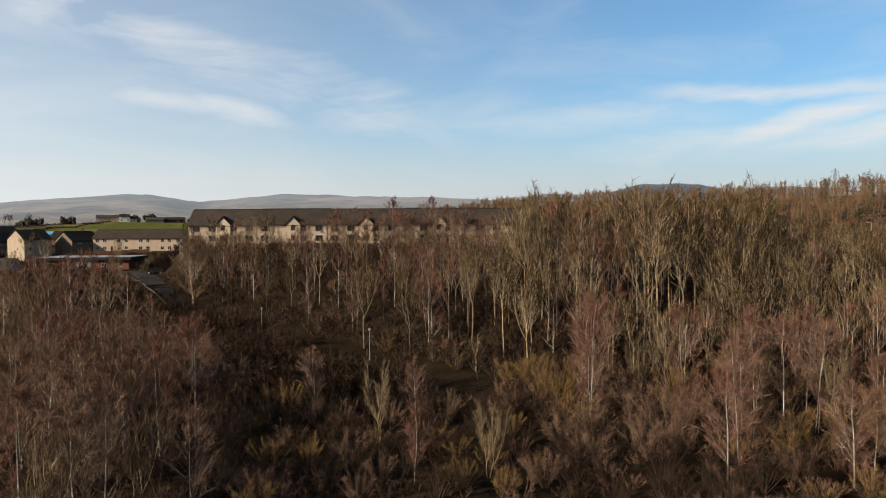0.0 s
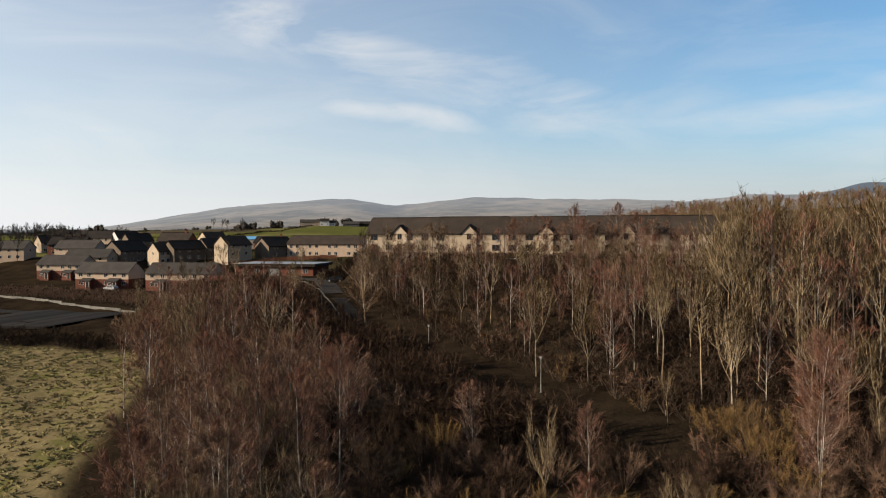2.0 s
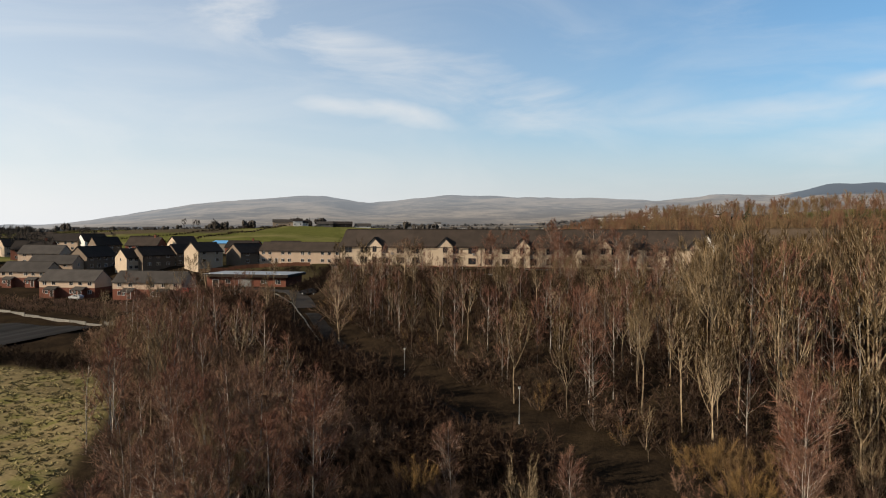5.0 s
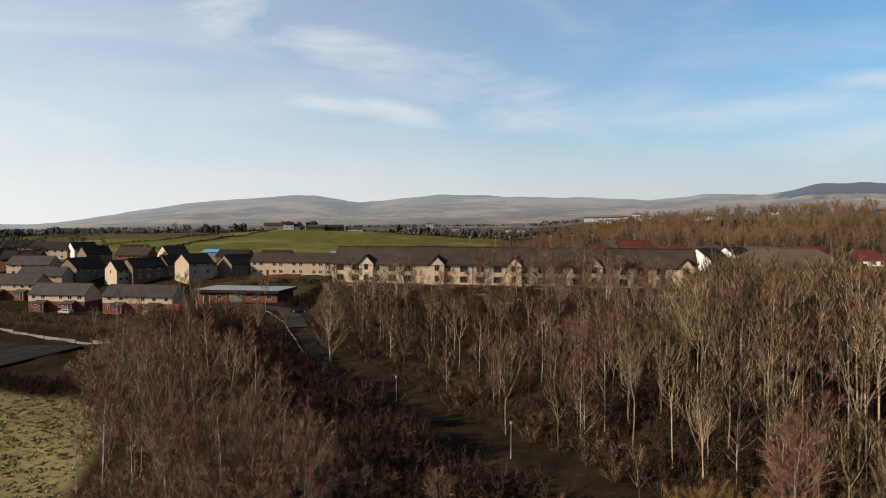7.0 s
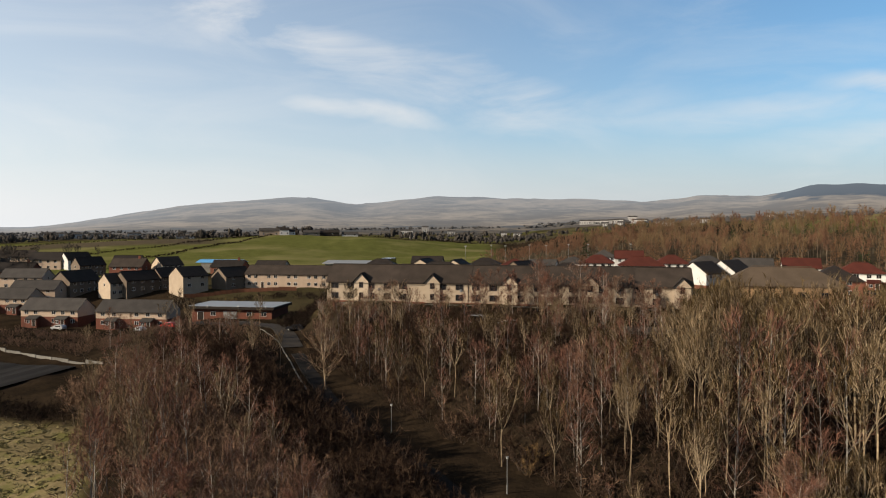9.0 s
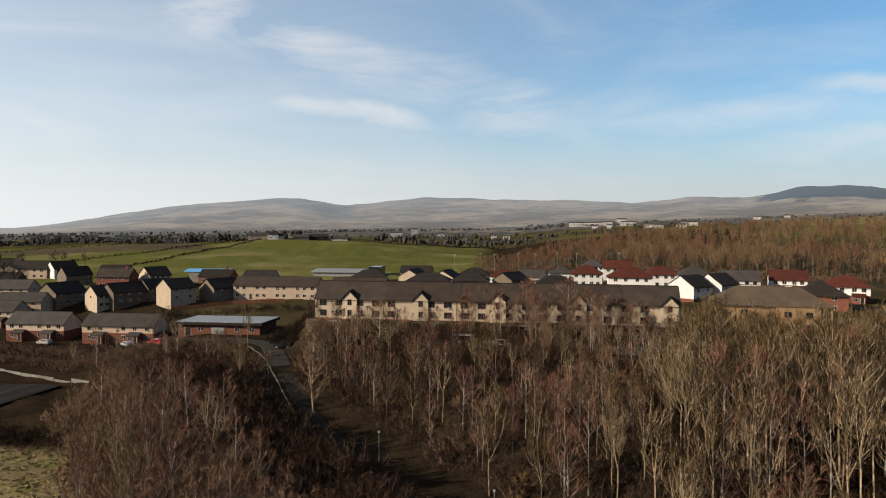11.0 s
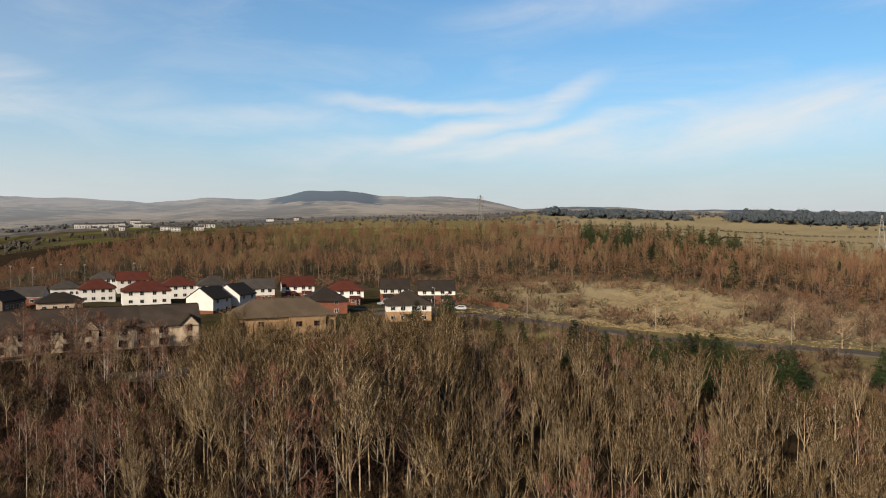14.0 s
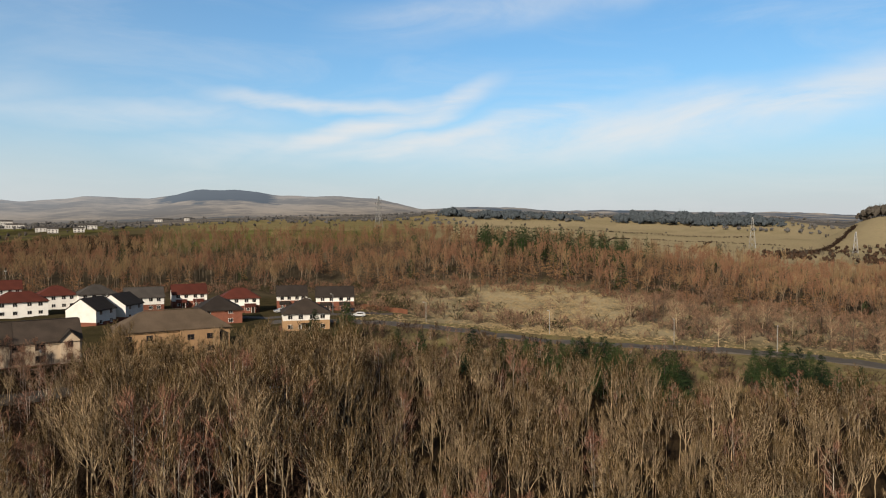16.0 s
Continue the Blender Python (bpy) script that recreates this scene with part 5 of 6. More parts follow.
def pick_spots():
    """Where each kind of tree stands, by the plan of the wood."""
    rng = np.random.default_rng(7)
    out = []
    lane = np.array(LANE, float)
    fine = np.concatenate([np.linspace(lane[i], lane[i + 1], 12) for i in range(len(lane) - 1)])
    step = 3.35
    for gx in np.arange(-140, 215, step):
        for gy in np.arange(38, 206, step):
            x, y = gx + rng.uniform(-1.4, 1.4), gy + rng.uniform(-1.4, 1.4)
            q, w, sc = rng.random(), rng.random(), rng.uniform(0.72, 1.2)
            r, az = (float(v) for v in polar(x, y))
            if r < 44 or az > 40 or az < -72 or field_mask(x, y) > 0.25:
                continue
            if np.min(np.hypot(fine[:, 0] - x, fine[:, 1] - y)) < (2.2 if y < 140 else 3.6):
                continue
            u = float(path_side(x, y))
            red = float(bumps(np.array(x), np.array(y), 34, 0.9)) > (0.8 if x > 30 else 0.55)
            if u > 1 and (w > 0.76 if x > 2 else w > 0.86 and y < 128) and not red:
                continue
            if 1 < u < 5.5 and 80 < y < 150 and x < 0 or -31 < x < -11 and 141 < y < 153 or 41 < x < 52 and 130 < y < 146:
                continue
            if u > 1:
                if az < -27 and (r > (188 if az > -56 else 172) or r > 160 and w < 0.25) or y > 166 and az > -27 or (-43 < x < 24 and y > 152.5):
                    continue
                if 22 < x < 56 and y > 163 or x > 50 and y > 176 or x < -46 and y > 168:
                    continue
                if r > 153 and az < -27:
                    kind = "birch" if q < 0.22 else ("willow" if q > 0.9 else "scrub")
                    sc *= 0.40 if kind == "birch" else 0.72
                elif r > 138 and az < -30:
                    kind = "birch" if q < 0.32 else ("scrub" if q < 0.60 else "ash")
                    sc *= 0.62
                elif y < 88 and x < -6:
                    kind = "thorn" if q < 0.5 else ("scrub" if q < 0.62 else "birch" if q < 0.8 else "willow")
                    sc *= 0.8
                elif y < 88 and x < 24 or y < 84 and x < 60:
                    kind = "birch" if q < 0.40 else ("ash" if q < 0.48 else ("willow" if q < 0.74 else ("ashpale" if q < 0.84 else "scrub")))
                    sc *= 1.15 if kind in ("willow", "scrub") else 0.95
                elif x < 2:
                    kind = "birch" if q < (0.50 if y < 125 else 0.34) else ("ash" if q < 0.80 else "scrub")
                else:
                    kind = ("birch" if q < 0.8 else "thorn") if red else ("ash" if q < (0.76 if r > 108 else 0.64) else ("birch" if q < (0.80 if r > 108 else 0.68) else ("ashpale" if q < 0.92 else "thorn")))
                room = (15.4 + 1.5 * sm(25, 45, x) + (4.7 if -27 < az < -7 and 86 < r < 124 else 0) + 4.0 * (w - 0.62) - (2.4 if x < 12 and y > 112 or 28 < x < 56 and y > 132 else 0) - ground_at(x, y)) / 12.6
                if -27 < az < -7 and 86 < r < 124:
                    sc *= 1.5
                elif x < 24 and w > 0.9:
                    room += 0.2
                    sc *= 1.1
                sc = min(sc, max(room, 0.4)) if kind in ("ash", "birch", "ashpale") else sc
                if u < 9 and kind in ("ash", "birch") and w < 0.3:
                    kind = "willow"
            else:
                if y > 181 or (x < -106 and y < 160) or (x < -86 and 119 < y < 152) or x < -126:
                    continue
                if y > 136:
                    kind = "scrub" if q < 0.86 else ("birch" if q < 0.92 else "ashpale")
                    sc *= 0.72
                elif u > -13 and y > 78:
                    if u > -7.5:
                        continue
                    kind = "thorn"
                    sc *= 0.9
                elif u > -18 and y > 80:
                    kind = "thorn" if q < 0.72 else ("scrub" if q < 0.84 else "willow" if q < 0.96 else "birch")
                    sc *= 0.9
                elif y < 72 and x < -24:
                    kind = "scrub" if q < 0.34 else ("ashpale" if q < 0.62 else "birch" if q < 0.82 else "thorn")
                    sc *= 0.95
                elif x > -33:
                    kind = "thorn" if q < 0.62 else ("scrub" if q < 0.74 else "willow" if q < 0.90 else ("birch" if q < 0.96 else "ashpale"))
                    sc *= 0.8
                else:
                    kind = "scrub" if q < 0.60 else ("birch" if q < 0.93 else "ashpale")
                    sc *= 1.1 if kind == "scrub" else 1.0
            if kind and -46 < x < 8 and y < 100:
                tall = {"scrub": 5.6, "thorn": 5.2, "willow": 4.8, "ash": 12.8, "ashpale": 10, "birch": 11}[kind]
                top = 14.6 - 0.168 * y if u > -16 or x > -20 else 15.0 - 0.135 * y
                sc = min(sc, max(0.3, (top - ground_at(x, y)) / tall) * (1.25 if w < 0.08 else 1.0))
            if kind:
                out.append((kind, x, y, sc, rng.uniform(0, 360), rng.integers(0, 4)))
    return out


NAMES = {
    "ash": ("ash_tree", "bark", "ash", "tall slender bare tree with pale khaki twigs", "tree"),
    "ashpale": ("bare_tree", "bark", "ashpale", "many-stemmed bare tree with silvery pale branches", "tree"),
    "birch": ("birch_tree", "birchbark", "birch", "bare birch with white stem and reddish brown twigs", "tree"),
    "scrub": ("shrub", "darkbark", "scrub", "bare brown shrub with dense upright stems", "shrub"),
    # the hollow's shade is put into this shrub's twig colour
    "thorn": ("thorn_shrub", "darkbark", "brush", "bare thorn shrub, coloured dark for the shade of the hollow", "shrub"),
    "willow": ("willow_shrub", "darkbark", "willow", "bare willow shrub with amber twigs", "shrub"),
    "beech": ("beech_tree", "darkbark", "beech", "small beech that keeps its copper winter leaves", "tree"),
    "spruce": ("spruce_tree", "darkbark", "spruce", "dark green spruce at the edge of the wood", "tree"),
    "round_tree": ("round_tree", "bark", "scrub", "broad round-headed bare tree beside the lane", "tree"),
    "field_tree": ("roadside_tree", "bark", "scrub", "round-headed bare tree on the open verge", "tree"),
}
PROTO = {}


def plant(kind, x, y, sc, turn, k, group):
    name, wood, leaf, label, cat = NAMES[kind]
    m = pose(x, y, ground_at(x, y), 0, 0, turn)
    if (kind, k) not in PROTO:
        v, f, tv, tf = H[kind][k]
        t = thing(name, m, label, cat, group)
        if len(f):
            part("trunk", mesh_of("trunk", v, f, [M[wood]]), None, t)
        part("crown", mesh_of("crown", tv, tf, [M[leaf]]), None, t)
        t.scale = (sc, sc, sc)
        PROTO[(kind, k)] = t
    else:
        t = copy_thing(PROTO[(kind, k)], m)
        t.scale = (sc, sc, sc)
        t["group"] = group
    return t


def mass(name, label, category, spots, wood, leaf, shapes):
    """Many trees joined in one mesh."""
    V, F, W, n = [], [], [], 0
    for x, y, sc, turn, k in spots:
        v, f, tv, tf = shapes[int(k) % len(shapes)]
        a = radians(turn)
        c, s = math.cos(a) * sc, math.sin(a) * sc
        p = np.concatenate([v, tv])
        q = np.stack([p[:, 0] * c - p[:, 1] * s + x, p[:, 0] * s + p[:, 1] * c + y, p[:, 2] * sc + ground_at(x, y)], 1)
        V.append(q)
        F.append(np.concatenate([f, tf + len(v)]) + n)
        W.append(np.concatenate([np.zeros(len(f), int), np.ones(len(tf), int)]))
        n += len(p)
    if V:
        ob = new(name, mesh_of(name, np.concatenate(V), np.concatenate(F), [M[wood], M[leaf]], np.concatenate(W)))
        tagged(ob, label, category, kind="stuff")


def build_woods():
    spots = pick_spots()
    near, rest, count = [], {}, {}
    spots.sort(key=lambda s: polar(s[1], s[2])[0])
    for s in spots:
        lean = {"ash": "L_ash", "ashpale": "L_ash", "birch": "L_birch", "scrub": "L_scrub", "thorn": "L_scrub", "willow": "L_scrub"}
        if s[0] == "spruce" or (len(near) < 300 and polar(s[1], s[2])[0] < 100):
            near.append(s)
        else:
            rest.setdefault((lean[s[0]], s[0]), []).append(s[1:])
    for kind, x, y, sc, turn, k in near:
        plant(kind, x, y, sc, turn, k, NAMES[kind][0].replace("_", " ") + "s of the wood")
    for (shape, kind), group in rest.items():
        name, wood, leaf, label, cat = NAMES[kind]
        mass({"ash": "ash_wood", "ashpale": "young_wood", "birch": "birch_wood", "scrub": "undergrowth", "thorn": "thorn_scrub", "willow": "willow_scrub"}[kind],
             {"ash": "dense wood of tall bare khaki-twigged trees", "ashpale": "pale many-stemmed bare trees among the wood", "birch": "bare birches with white stems and red-brown crowns",
              "scrub": "dense brown bare undergrowth and shrubs", "thorn": "bare thorn scrub, coloured dark for shade", "willow": "amber-twigged bare willow scrub"}[kind], "woodland", group, wood, leaf, H[shape])
    for az, r, sc in ((-26.5, 172, 0.9), (-30.6, 150, 0.8), (-32.4, 152, 0.75), (-36.6, 147, 1.05), (-39.0, 154, 0.75), (-41.0, 153, 0.8), (-43.8, 148, 0.9), (-45.2, 151, 0.95), (-46.4, 147, 1.0), (-47.6, 150, 0.95), (-48.9, 146, 0.9),
                      (-50.8, 147, 0.85), (-53, 152, 0.7), (-58.0, 160, 0.85), (-59.0, 157, 1.0), (-60.0, 160, 1.0), (-60.9, 158, 0.95), (-61.6, 162, 0.8), (-63.4, 158, 0.6), (-64.8, 157, 0.65), (-24.0, 168, 0.8), (-44.6, 156, 0.8), (-49.6, 153, 0.7), (-40.0, 149, 0.75), (-41.7, 150, 0.85), (-42.7, 149, 0.9), (-45.8, 154, 0.95), (-47.0, 152, 1.0), (-48.2, 148, 1.0), (-51.6, 144, 1.05), (-52.3, 146, 1.0), (-62.4, 157, 0.85)):
        a = radians(az)
        plant("spruce", -math.sin(a) * (r + 4), 14 + math.cos(a) * (r + 4), sc * (1.22 if -53 < az < -42 else 1.12), az * 53 % 360, int(abs(az * 7)) % 4, "spruces at the wood's edge")
    rng = np.random.default_rng(11)
    # brush on the floor of the wood, and the dense low scrub of the hollow
    brush, hollow = [], []
    lane = np.array(LANE, float)
    LX, LY = np.concatenate([np.linspace(lane[i], lane[i + 1], 16) for i in range(len(lane) - 1)]).T
    for gx in np.arange(-90, 60, 2.1):
        for gy in np.arange(78, 166, 2.1):
            x, y = gx + rng.uniform(-1, 1), gy + rng.uniform(-1, 1)
            u = float(path_side(x, y))
            if 6 < u < 44 and y < 160 and x < 45:
                brush.append((x, y, rng.uniform(0.6, 1.35), rng.uniform(0, 360), rng.integers(0, 4)))
            elif (-26 < u < -7.5 or 6.5 < u < 9 or -26 < u < 9 and y < 80) and y < 150:
                hollow.append((x, y, rng.uniform(0.35, 0.75) * (1.3 if u > 3 else 0.9 if y < 100 else 1.0), rng.uniform(0, 360), rng.integers(0, 4)))
    shade, crest = [], []
    for gx in np.arange(-90, 10, 1.9):
        for gy in np.arange(84, 150, 1.9):
            x, y = gx + rng.uniform(-0.9, 0.9), gy + rng.uniform(-0.9, 0.9)
            u = float(path_side(x, y))
            if -36 < u < -8 and field_mask(x, y) < 0.2:
                tall = 8.2 if y > 104 else min(7.0, max(1.4, (14.8 if x > -20 else 15.8) - (0.168 if x > -20 else 0.135) * y - ground_at(x, y)))
                (shade if u > -19 else crest).append((x, y, tall / 4.4 * rng.uniform(0.7, 1.05), rng.uniform(0, 360), rng.integers(0, 4)))
    mass("hollow_thicket", "dense rounded thicket that shades the footpath, coloured dark for shade", "scrub", shade, "darkbark", "brush", H["L_scrub"])
    # second copies of the thicket, added so that it blocks more sun
    mass("thicket_core", "dense stems inside the thicket, added to deepen its shade", "scrub", [(q[0] + 0.5, q[1] - 0.4, q[2] * 0.95, q[3] + 90, q[4]) for q in shade], "darkbark", "brush", H["thicket"])
    mass("rounded_scrub", "dense rounded brown scrub between the field and the hollow", "scrub", crest, "darkbark", "scrub", H["L_scrub"])
    low = []
    for i in range(260):
        x, y = rng.uniform(6, 62), rng.uniform(42, 92)
        if polar(x, y)[0] > 40 and field_mask(x, y) < 0.2 and float(path_side(x, y)) > -60:
            low.append((x, y, rng.uniform(0.4, 0.75), rng.uniform(0, 360), rng.integers(0, 4)))
    floor = [(rng.uniform(-46, 14), rng.uniform(40, 82), rng.uniform(0.35, 0.8), rng.uniform(0, 360), rng.integers(0, 4)) for i in range(330)]
    mass("floor_brush", "low bramble and brush on the hollow floor, coloured dark for shade", "undergrowth", [q for q in floor if field_mask(q[0], q[1]) < 0.2 and polar(q[0], q[1])[0] > 36], "darkbark", "brush", H["thicket"])
    verge = []
    for i in range(420):
        aa, rr = rng.uniform(-66, -27), rng.uniform(154, 191)
        if aa < -56 and rr > 182 or rng.random() < 0.15:
            continue
        verge.append((*on_ray(aa, rr), rng.uniform(0.45, 1.05), rng.uniform(0, 360), rng.integers(0, 4)))
    mass("verge_scrub", "dark brown bare scrub between the wood and the road", "scrub", verge, "darkbark", "brush", H["thicket"])
    mass("birch_regrowth", "low red-brown birch regrowth and bramble on the floor of the wood", "undergrowth", low, "darkbark", "birch", H["L_scrub"])
    # shade on the bank floor and in the hollow is put into these colours
    mass("bank_brush", "low brush and bramble below the bank trees, coloured dark for shade", "undergrowth", brush, "darkbark", "brush", H["thicket"])
    mass("hollow_scrub", "dense low scrub of the hollow, coloured near black for shade", "scrub", hollow, "darkbark", "hawthorn", H["thicket"])
    for x, y, sc in ((-17, 166, 0.75), (-12, 168, 0.85), (-7.5, 165, 0.7), (-3, 167.5, 0.9), (1.5, 166, 0.8), (5, 168, 0.7), (9, 165.5, 0.95), (13, 167, 0.75), (-24, 166, 0.7), (-31, 168, 0.6), (3.5, 164, 0.8), (-9.5, 163.5, 0.8)):
        plant("birch", x, y - 1.5, sc * (1.15 if -27 < x < 4 else 0.7), x * 71 % 360, int(abs(x * 3)) % 4, "birches before the flats")
    stand = []
    for i in range(110):
        tall = i % 4 == 0
        x = rng.uniform(-26, 13) if tall else rng.uniform(-50, 22)
        stand.append((x, rng.uniform(161.8, 167), rng.uniform(0.6, 0.82) if tall else rng.uniform(0.35, 0.55), rng.uniform(0, 360), rng.integers(0, 4)))
    mass("flats_copse", "reddish brown bare young trees on the bank below the flats", "trees", stand, "darkbark", "birch", H["L_birch"])
    pale = []
    for i in range(120):
        x, y = rng.uniform(-58, 22), rng.uniform(148, 161)
        if -35 < x < -8 and y < 159 or np.min(np.hypot(*(np.array(LANE, float) - (x, y)).T)) < 7 and x < -44:
            continue
        pale.append((x, y, (rng.uniform(11.8, 14.2) - ground_at(x, y)) / 12.2, rng.uniform(0, 360), rng.integers(0, 4)))
    mass("bank_trees", "slender khaki bare trees on the bank before the flats", "trees", pale[::2], "bark", "ashpale", H["L_ash"])
    mass("bank_birches", "slender pale-stemmed bare trees on the bank before the flats", "trees", pale[1::2], "birchbark", "scrub", H["L_birch"])
    screen = [(rng.uniform(23, 58), rng.uniform(149, 166), rng.uniform(0.55, 0.84), rng.uniform(0, 360), rng.integers(0, 4)) for i in range(46)] + [(rng.uniform(19.5, 31), rng.uniform(150, 167), rng.uniform(0.55, 0.85), rng.uniform(0, 360), rng.integers(0, 4)) for i in range(22)]
    screen = [q if not 37 < q[0] < 49 else (q[0], q[1], 0.55 * q[2], q[3], q[4]) for q in screen]
    mass("screen_trees", "slender pale bare trees that half hide the brick flats", "trees", screen, "bark", "ash", H["L_ash"])
    plant("round_tree", -46.6, 133, 1.05, 30, 0, "round-headed trees")
    plant("round_tree", -39.5, 150, 0.85, 140, 1, "round-headed trees")
    for x, y, sc in ((-112, 208, 0.9), (-108.5, 210, 1.05), (-105, 209, 0.8)):
        plant("willow", x, y, sc, x * 31 % 360, int(-x) % 4, "amber shrubs behind the hall")
    plant("beech", 18.6, 91.6, 0.95, 40, 0, "beeches")
    # the larch and birch forest on the ridge
    kinds = {"larch": [], "redbirch": [], "spruce": [], "ash": []}
    for r in np.arange(277, 445, 5.0):
        for az in np.arange(-74, 8.5, math.degrees(4.7 / r)):
            rr, aa = r + rng.uniform(-2.5, 2.5), az + rng.uniform(-0.45, 0.45)
            q, sc, k = rng.random(), rng.uniform(0.75, 1.15), rng.integers(0, 4)
            a = radians(aa)
            x, y = -math.sin(a) * rr, 14 + math.cos(a) * rr
            edge = 290 + rng.uniform(-9, 9) + 7 * math.sin(aa * 0.7) + 5 * math.sin(aa * 1.9)
            edge += 34 * float(1 - sm(-24, -34, aa))
            if aa > -4:
                edge += 24
            if aa < -58:
                edge -= 20 * (q < 0.7)
            if rr < edge or rr > 400 + 50 * float(1 - sm(-24, -36, aa)):
                continue
            patch = float(bumps(np.array(x), np.array(y), 90, 1.3))
            if -49 < aa < -37 and rr > 335 and q < 0.72 or (q < 0.02):
                kind = "spruce"
            elif aa > 1:
                kind = "redbirch"
            else:
                odds = soft(aa, (-72, -58, -50, -36, -24, -12, -3), (0.15, 0.35, 0.70, 0.60, 0.42, 0.30, 0.10)) + 0.45 * patch
                tan = 0.40 + 0.5 * float(bumps(np.array(x), np.array(y), 70, 4.1)) + (0.25 if -15 < aa < -3 else 0)
                kind = "larch" if q < odds else ("ash" if (q * 7.3) % 1 < tan else "redbirch")
            kinds[kind].append((x, y, float(soft(aa, (-3, 8.5), (1.0, 0.38))) * sc * (1.5 if kind == "spruce" else 1.0) * (0.98 - 0.12 * float(sm(0, 55, rr - edge))), rng.uniform(0, 360), k))
    mass("larch_forest", "larch plantation in winter, tan and orange-brown, on the ridge", "forest", kinds["larch"], "darkbark", "larch", H["larch"])
    mass("birch_forest", "reddish brown birch wood with pale stems on the ridge", "forest", kinds["redbirch"], "ridgebark", "russet", H["redbirch"])
    mass("spruce_forest", "dark green spruces among the larches", "forest", kinds["spruce"], "darkbark", "spruce", [conifer(300 + i, 9, 0.24, 12, 8, -0.15, 0.36, 4, 3, 0.1) for i in range(3)])
    mass("pale_forest", "pale bare trees at the foot of the ridge", "forest", kinds["ash"], "ridgebark", "tanwood", H["redbirch"])
    # scrub on the clearing, and the hedges
    tufts = []
    for i in range(2200):
        aa, rr = rng.uniform(-72, -9), rng.uniform(208, 330)
        open_patch = 240 < rr < 290 and -48.5 < aa < -36.5
        if aa > -26 and rr < 300 or (rr < 222 and aa > -38) or 190 < rr < 212:
            continue
        if float(bumps(np.array(aa * 6.0), np.array(rr), 48, 0.6)) < (0.8 if open_patch else -0.5):
            continue
        a = radians(aa)
        tufts.append((-math.sin(a) * rr, 14 + math.cos(a) * rr, rng.uniform(0.5, 1.25), rng.uniform(0, 360), rng.integers(0, 4)))
    for i in range(260):
        aa, rr = rng.uniform(-37.5, -25), rng.uniform(236, 304)
        tufts.append((*on_ray(aa, rr), rng.uniform(0.35, 0.9), rng.uniform(0, 360), rng.integers(0, 4)))
    mass("gorse_scrub", "dark gorse and brown scrub over the clearing", "scrub", tufts[::3], "darkbark", "gorse", H["thicket"])
    mass("clearing_scrub", "brown bare bushes over the clearing", "scrub", tufts[1::3] + tufts[2::6], "darkbark", "scrub", H["thicket"])
    for aa, rr, sc in ((-45.5, 228, 0.8), (-49.0, 232, 1.0), (-52.5, 230, 1.05), (-55.5, 206, 0.95), (-57.3, 207, 0.6), (-60.5, 230, 1.1), (-63.0, 232, 1.0), (-66, 208, 0.8), (-68, 207, 0.85), (-43, 236, 0.7), (-58.5, 236, 1.0)):
        a = radians(aa)
        plant("field_tree", -math.sin(a) * rr, 14 + math.cos(a) * rr, sc, aa * 37 % 360, int(abs(aa * 3)) % 4, "trees along the road")

    heads = []
    for i in range(60):
        aa, rr = rng.uniform(-73, -44), 214 + 76 * rng.random() ** 1.4
        if rr < 290 and aa > -49.5:
            continue
        heads.append((*on_ray(aa, rr), rng.uniform(0.6, 1.15), rng.uniform(0, 360), rng.integers(0, 4)))
    mass("verge_trees", "round-headed bare brown trees over the rough verge", "trees", heads, "darkbark", "scrub", H["field_tree"])
    domes = []
    for i in range(210):
        aa, rr = rng.uniform(-73, -36), rng.uniform(214, 292)
        if 232 < rr < 288 and -49 < aa < -37 and i % 7:
            continue
        domes.append((*on_ray(aa, rr), rng.uniform(0.55, 1.35), rng.uniform(0, 360), rng.integers(0, 4)))
    mass("verge_bushes", "rounded red-brown bare bushes on the rough grass by the road", "scrub", domes, "darkbark", "scrub", H["L_scrub"])
    foot = []
    for i in range(620):
        aa = rng.uniform(-73, 9.5)
        rr = 288 + 34 * float(1 - sm(-24, -34, aa)) + 22 * float(sm(-5, -3, aa)) + rng.normal() * 7 + 5 * math.sin(aa * 0.8)
        foot.append((*on_ray(aa, rr), rng.uniform(0.5, 1.1), rng.uniform(0, 360), rng.integers(0, 4)))
    mass("forest_edge", "low russet brush along the foot of the forest", "scrub", foot, "darkbark", "russet", H["thicket"])


build_woods()


def hedge(points, h, w, gap=1.0, seed=1, shape="L_scrub", sc=0.5):
    rng = np.random.default_rng(seed)
    p = np.array(points, float)
    s = np.concatenate([[0], np.cumsum(np.hypot(*np.diff(p, axis=0).T))])
    out = []
    for q in np.arange(0, s[-1], gap):
        x, y = np.interp(q, s, p[:, 0]), np.interp(q, s, p[:, 1])
        out.append((x + rng.normal() * w, y + rng.normal() * w, sc * rng.uniform(0.7, 1.25) * h / 2.3, rng.uniform(0, 360), rng.integers(0, 4)))
    return out


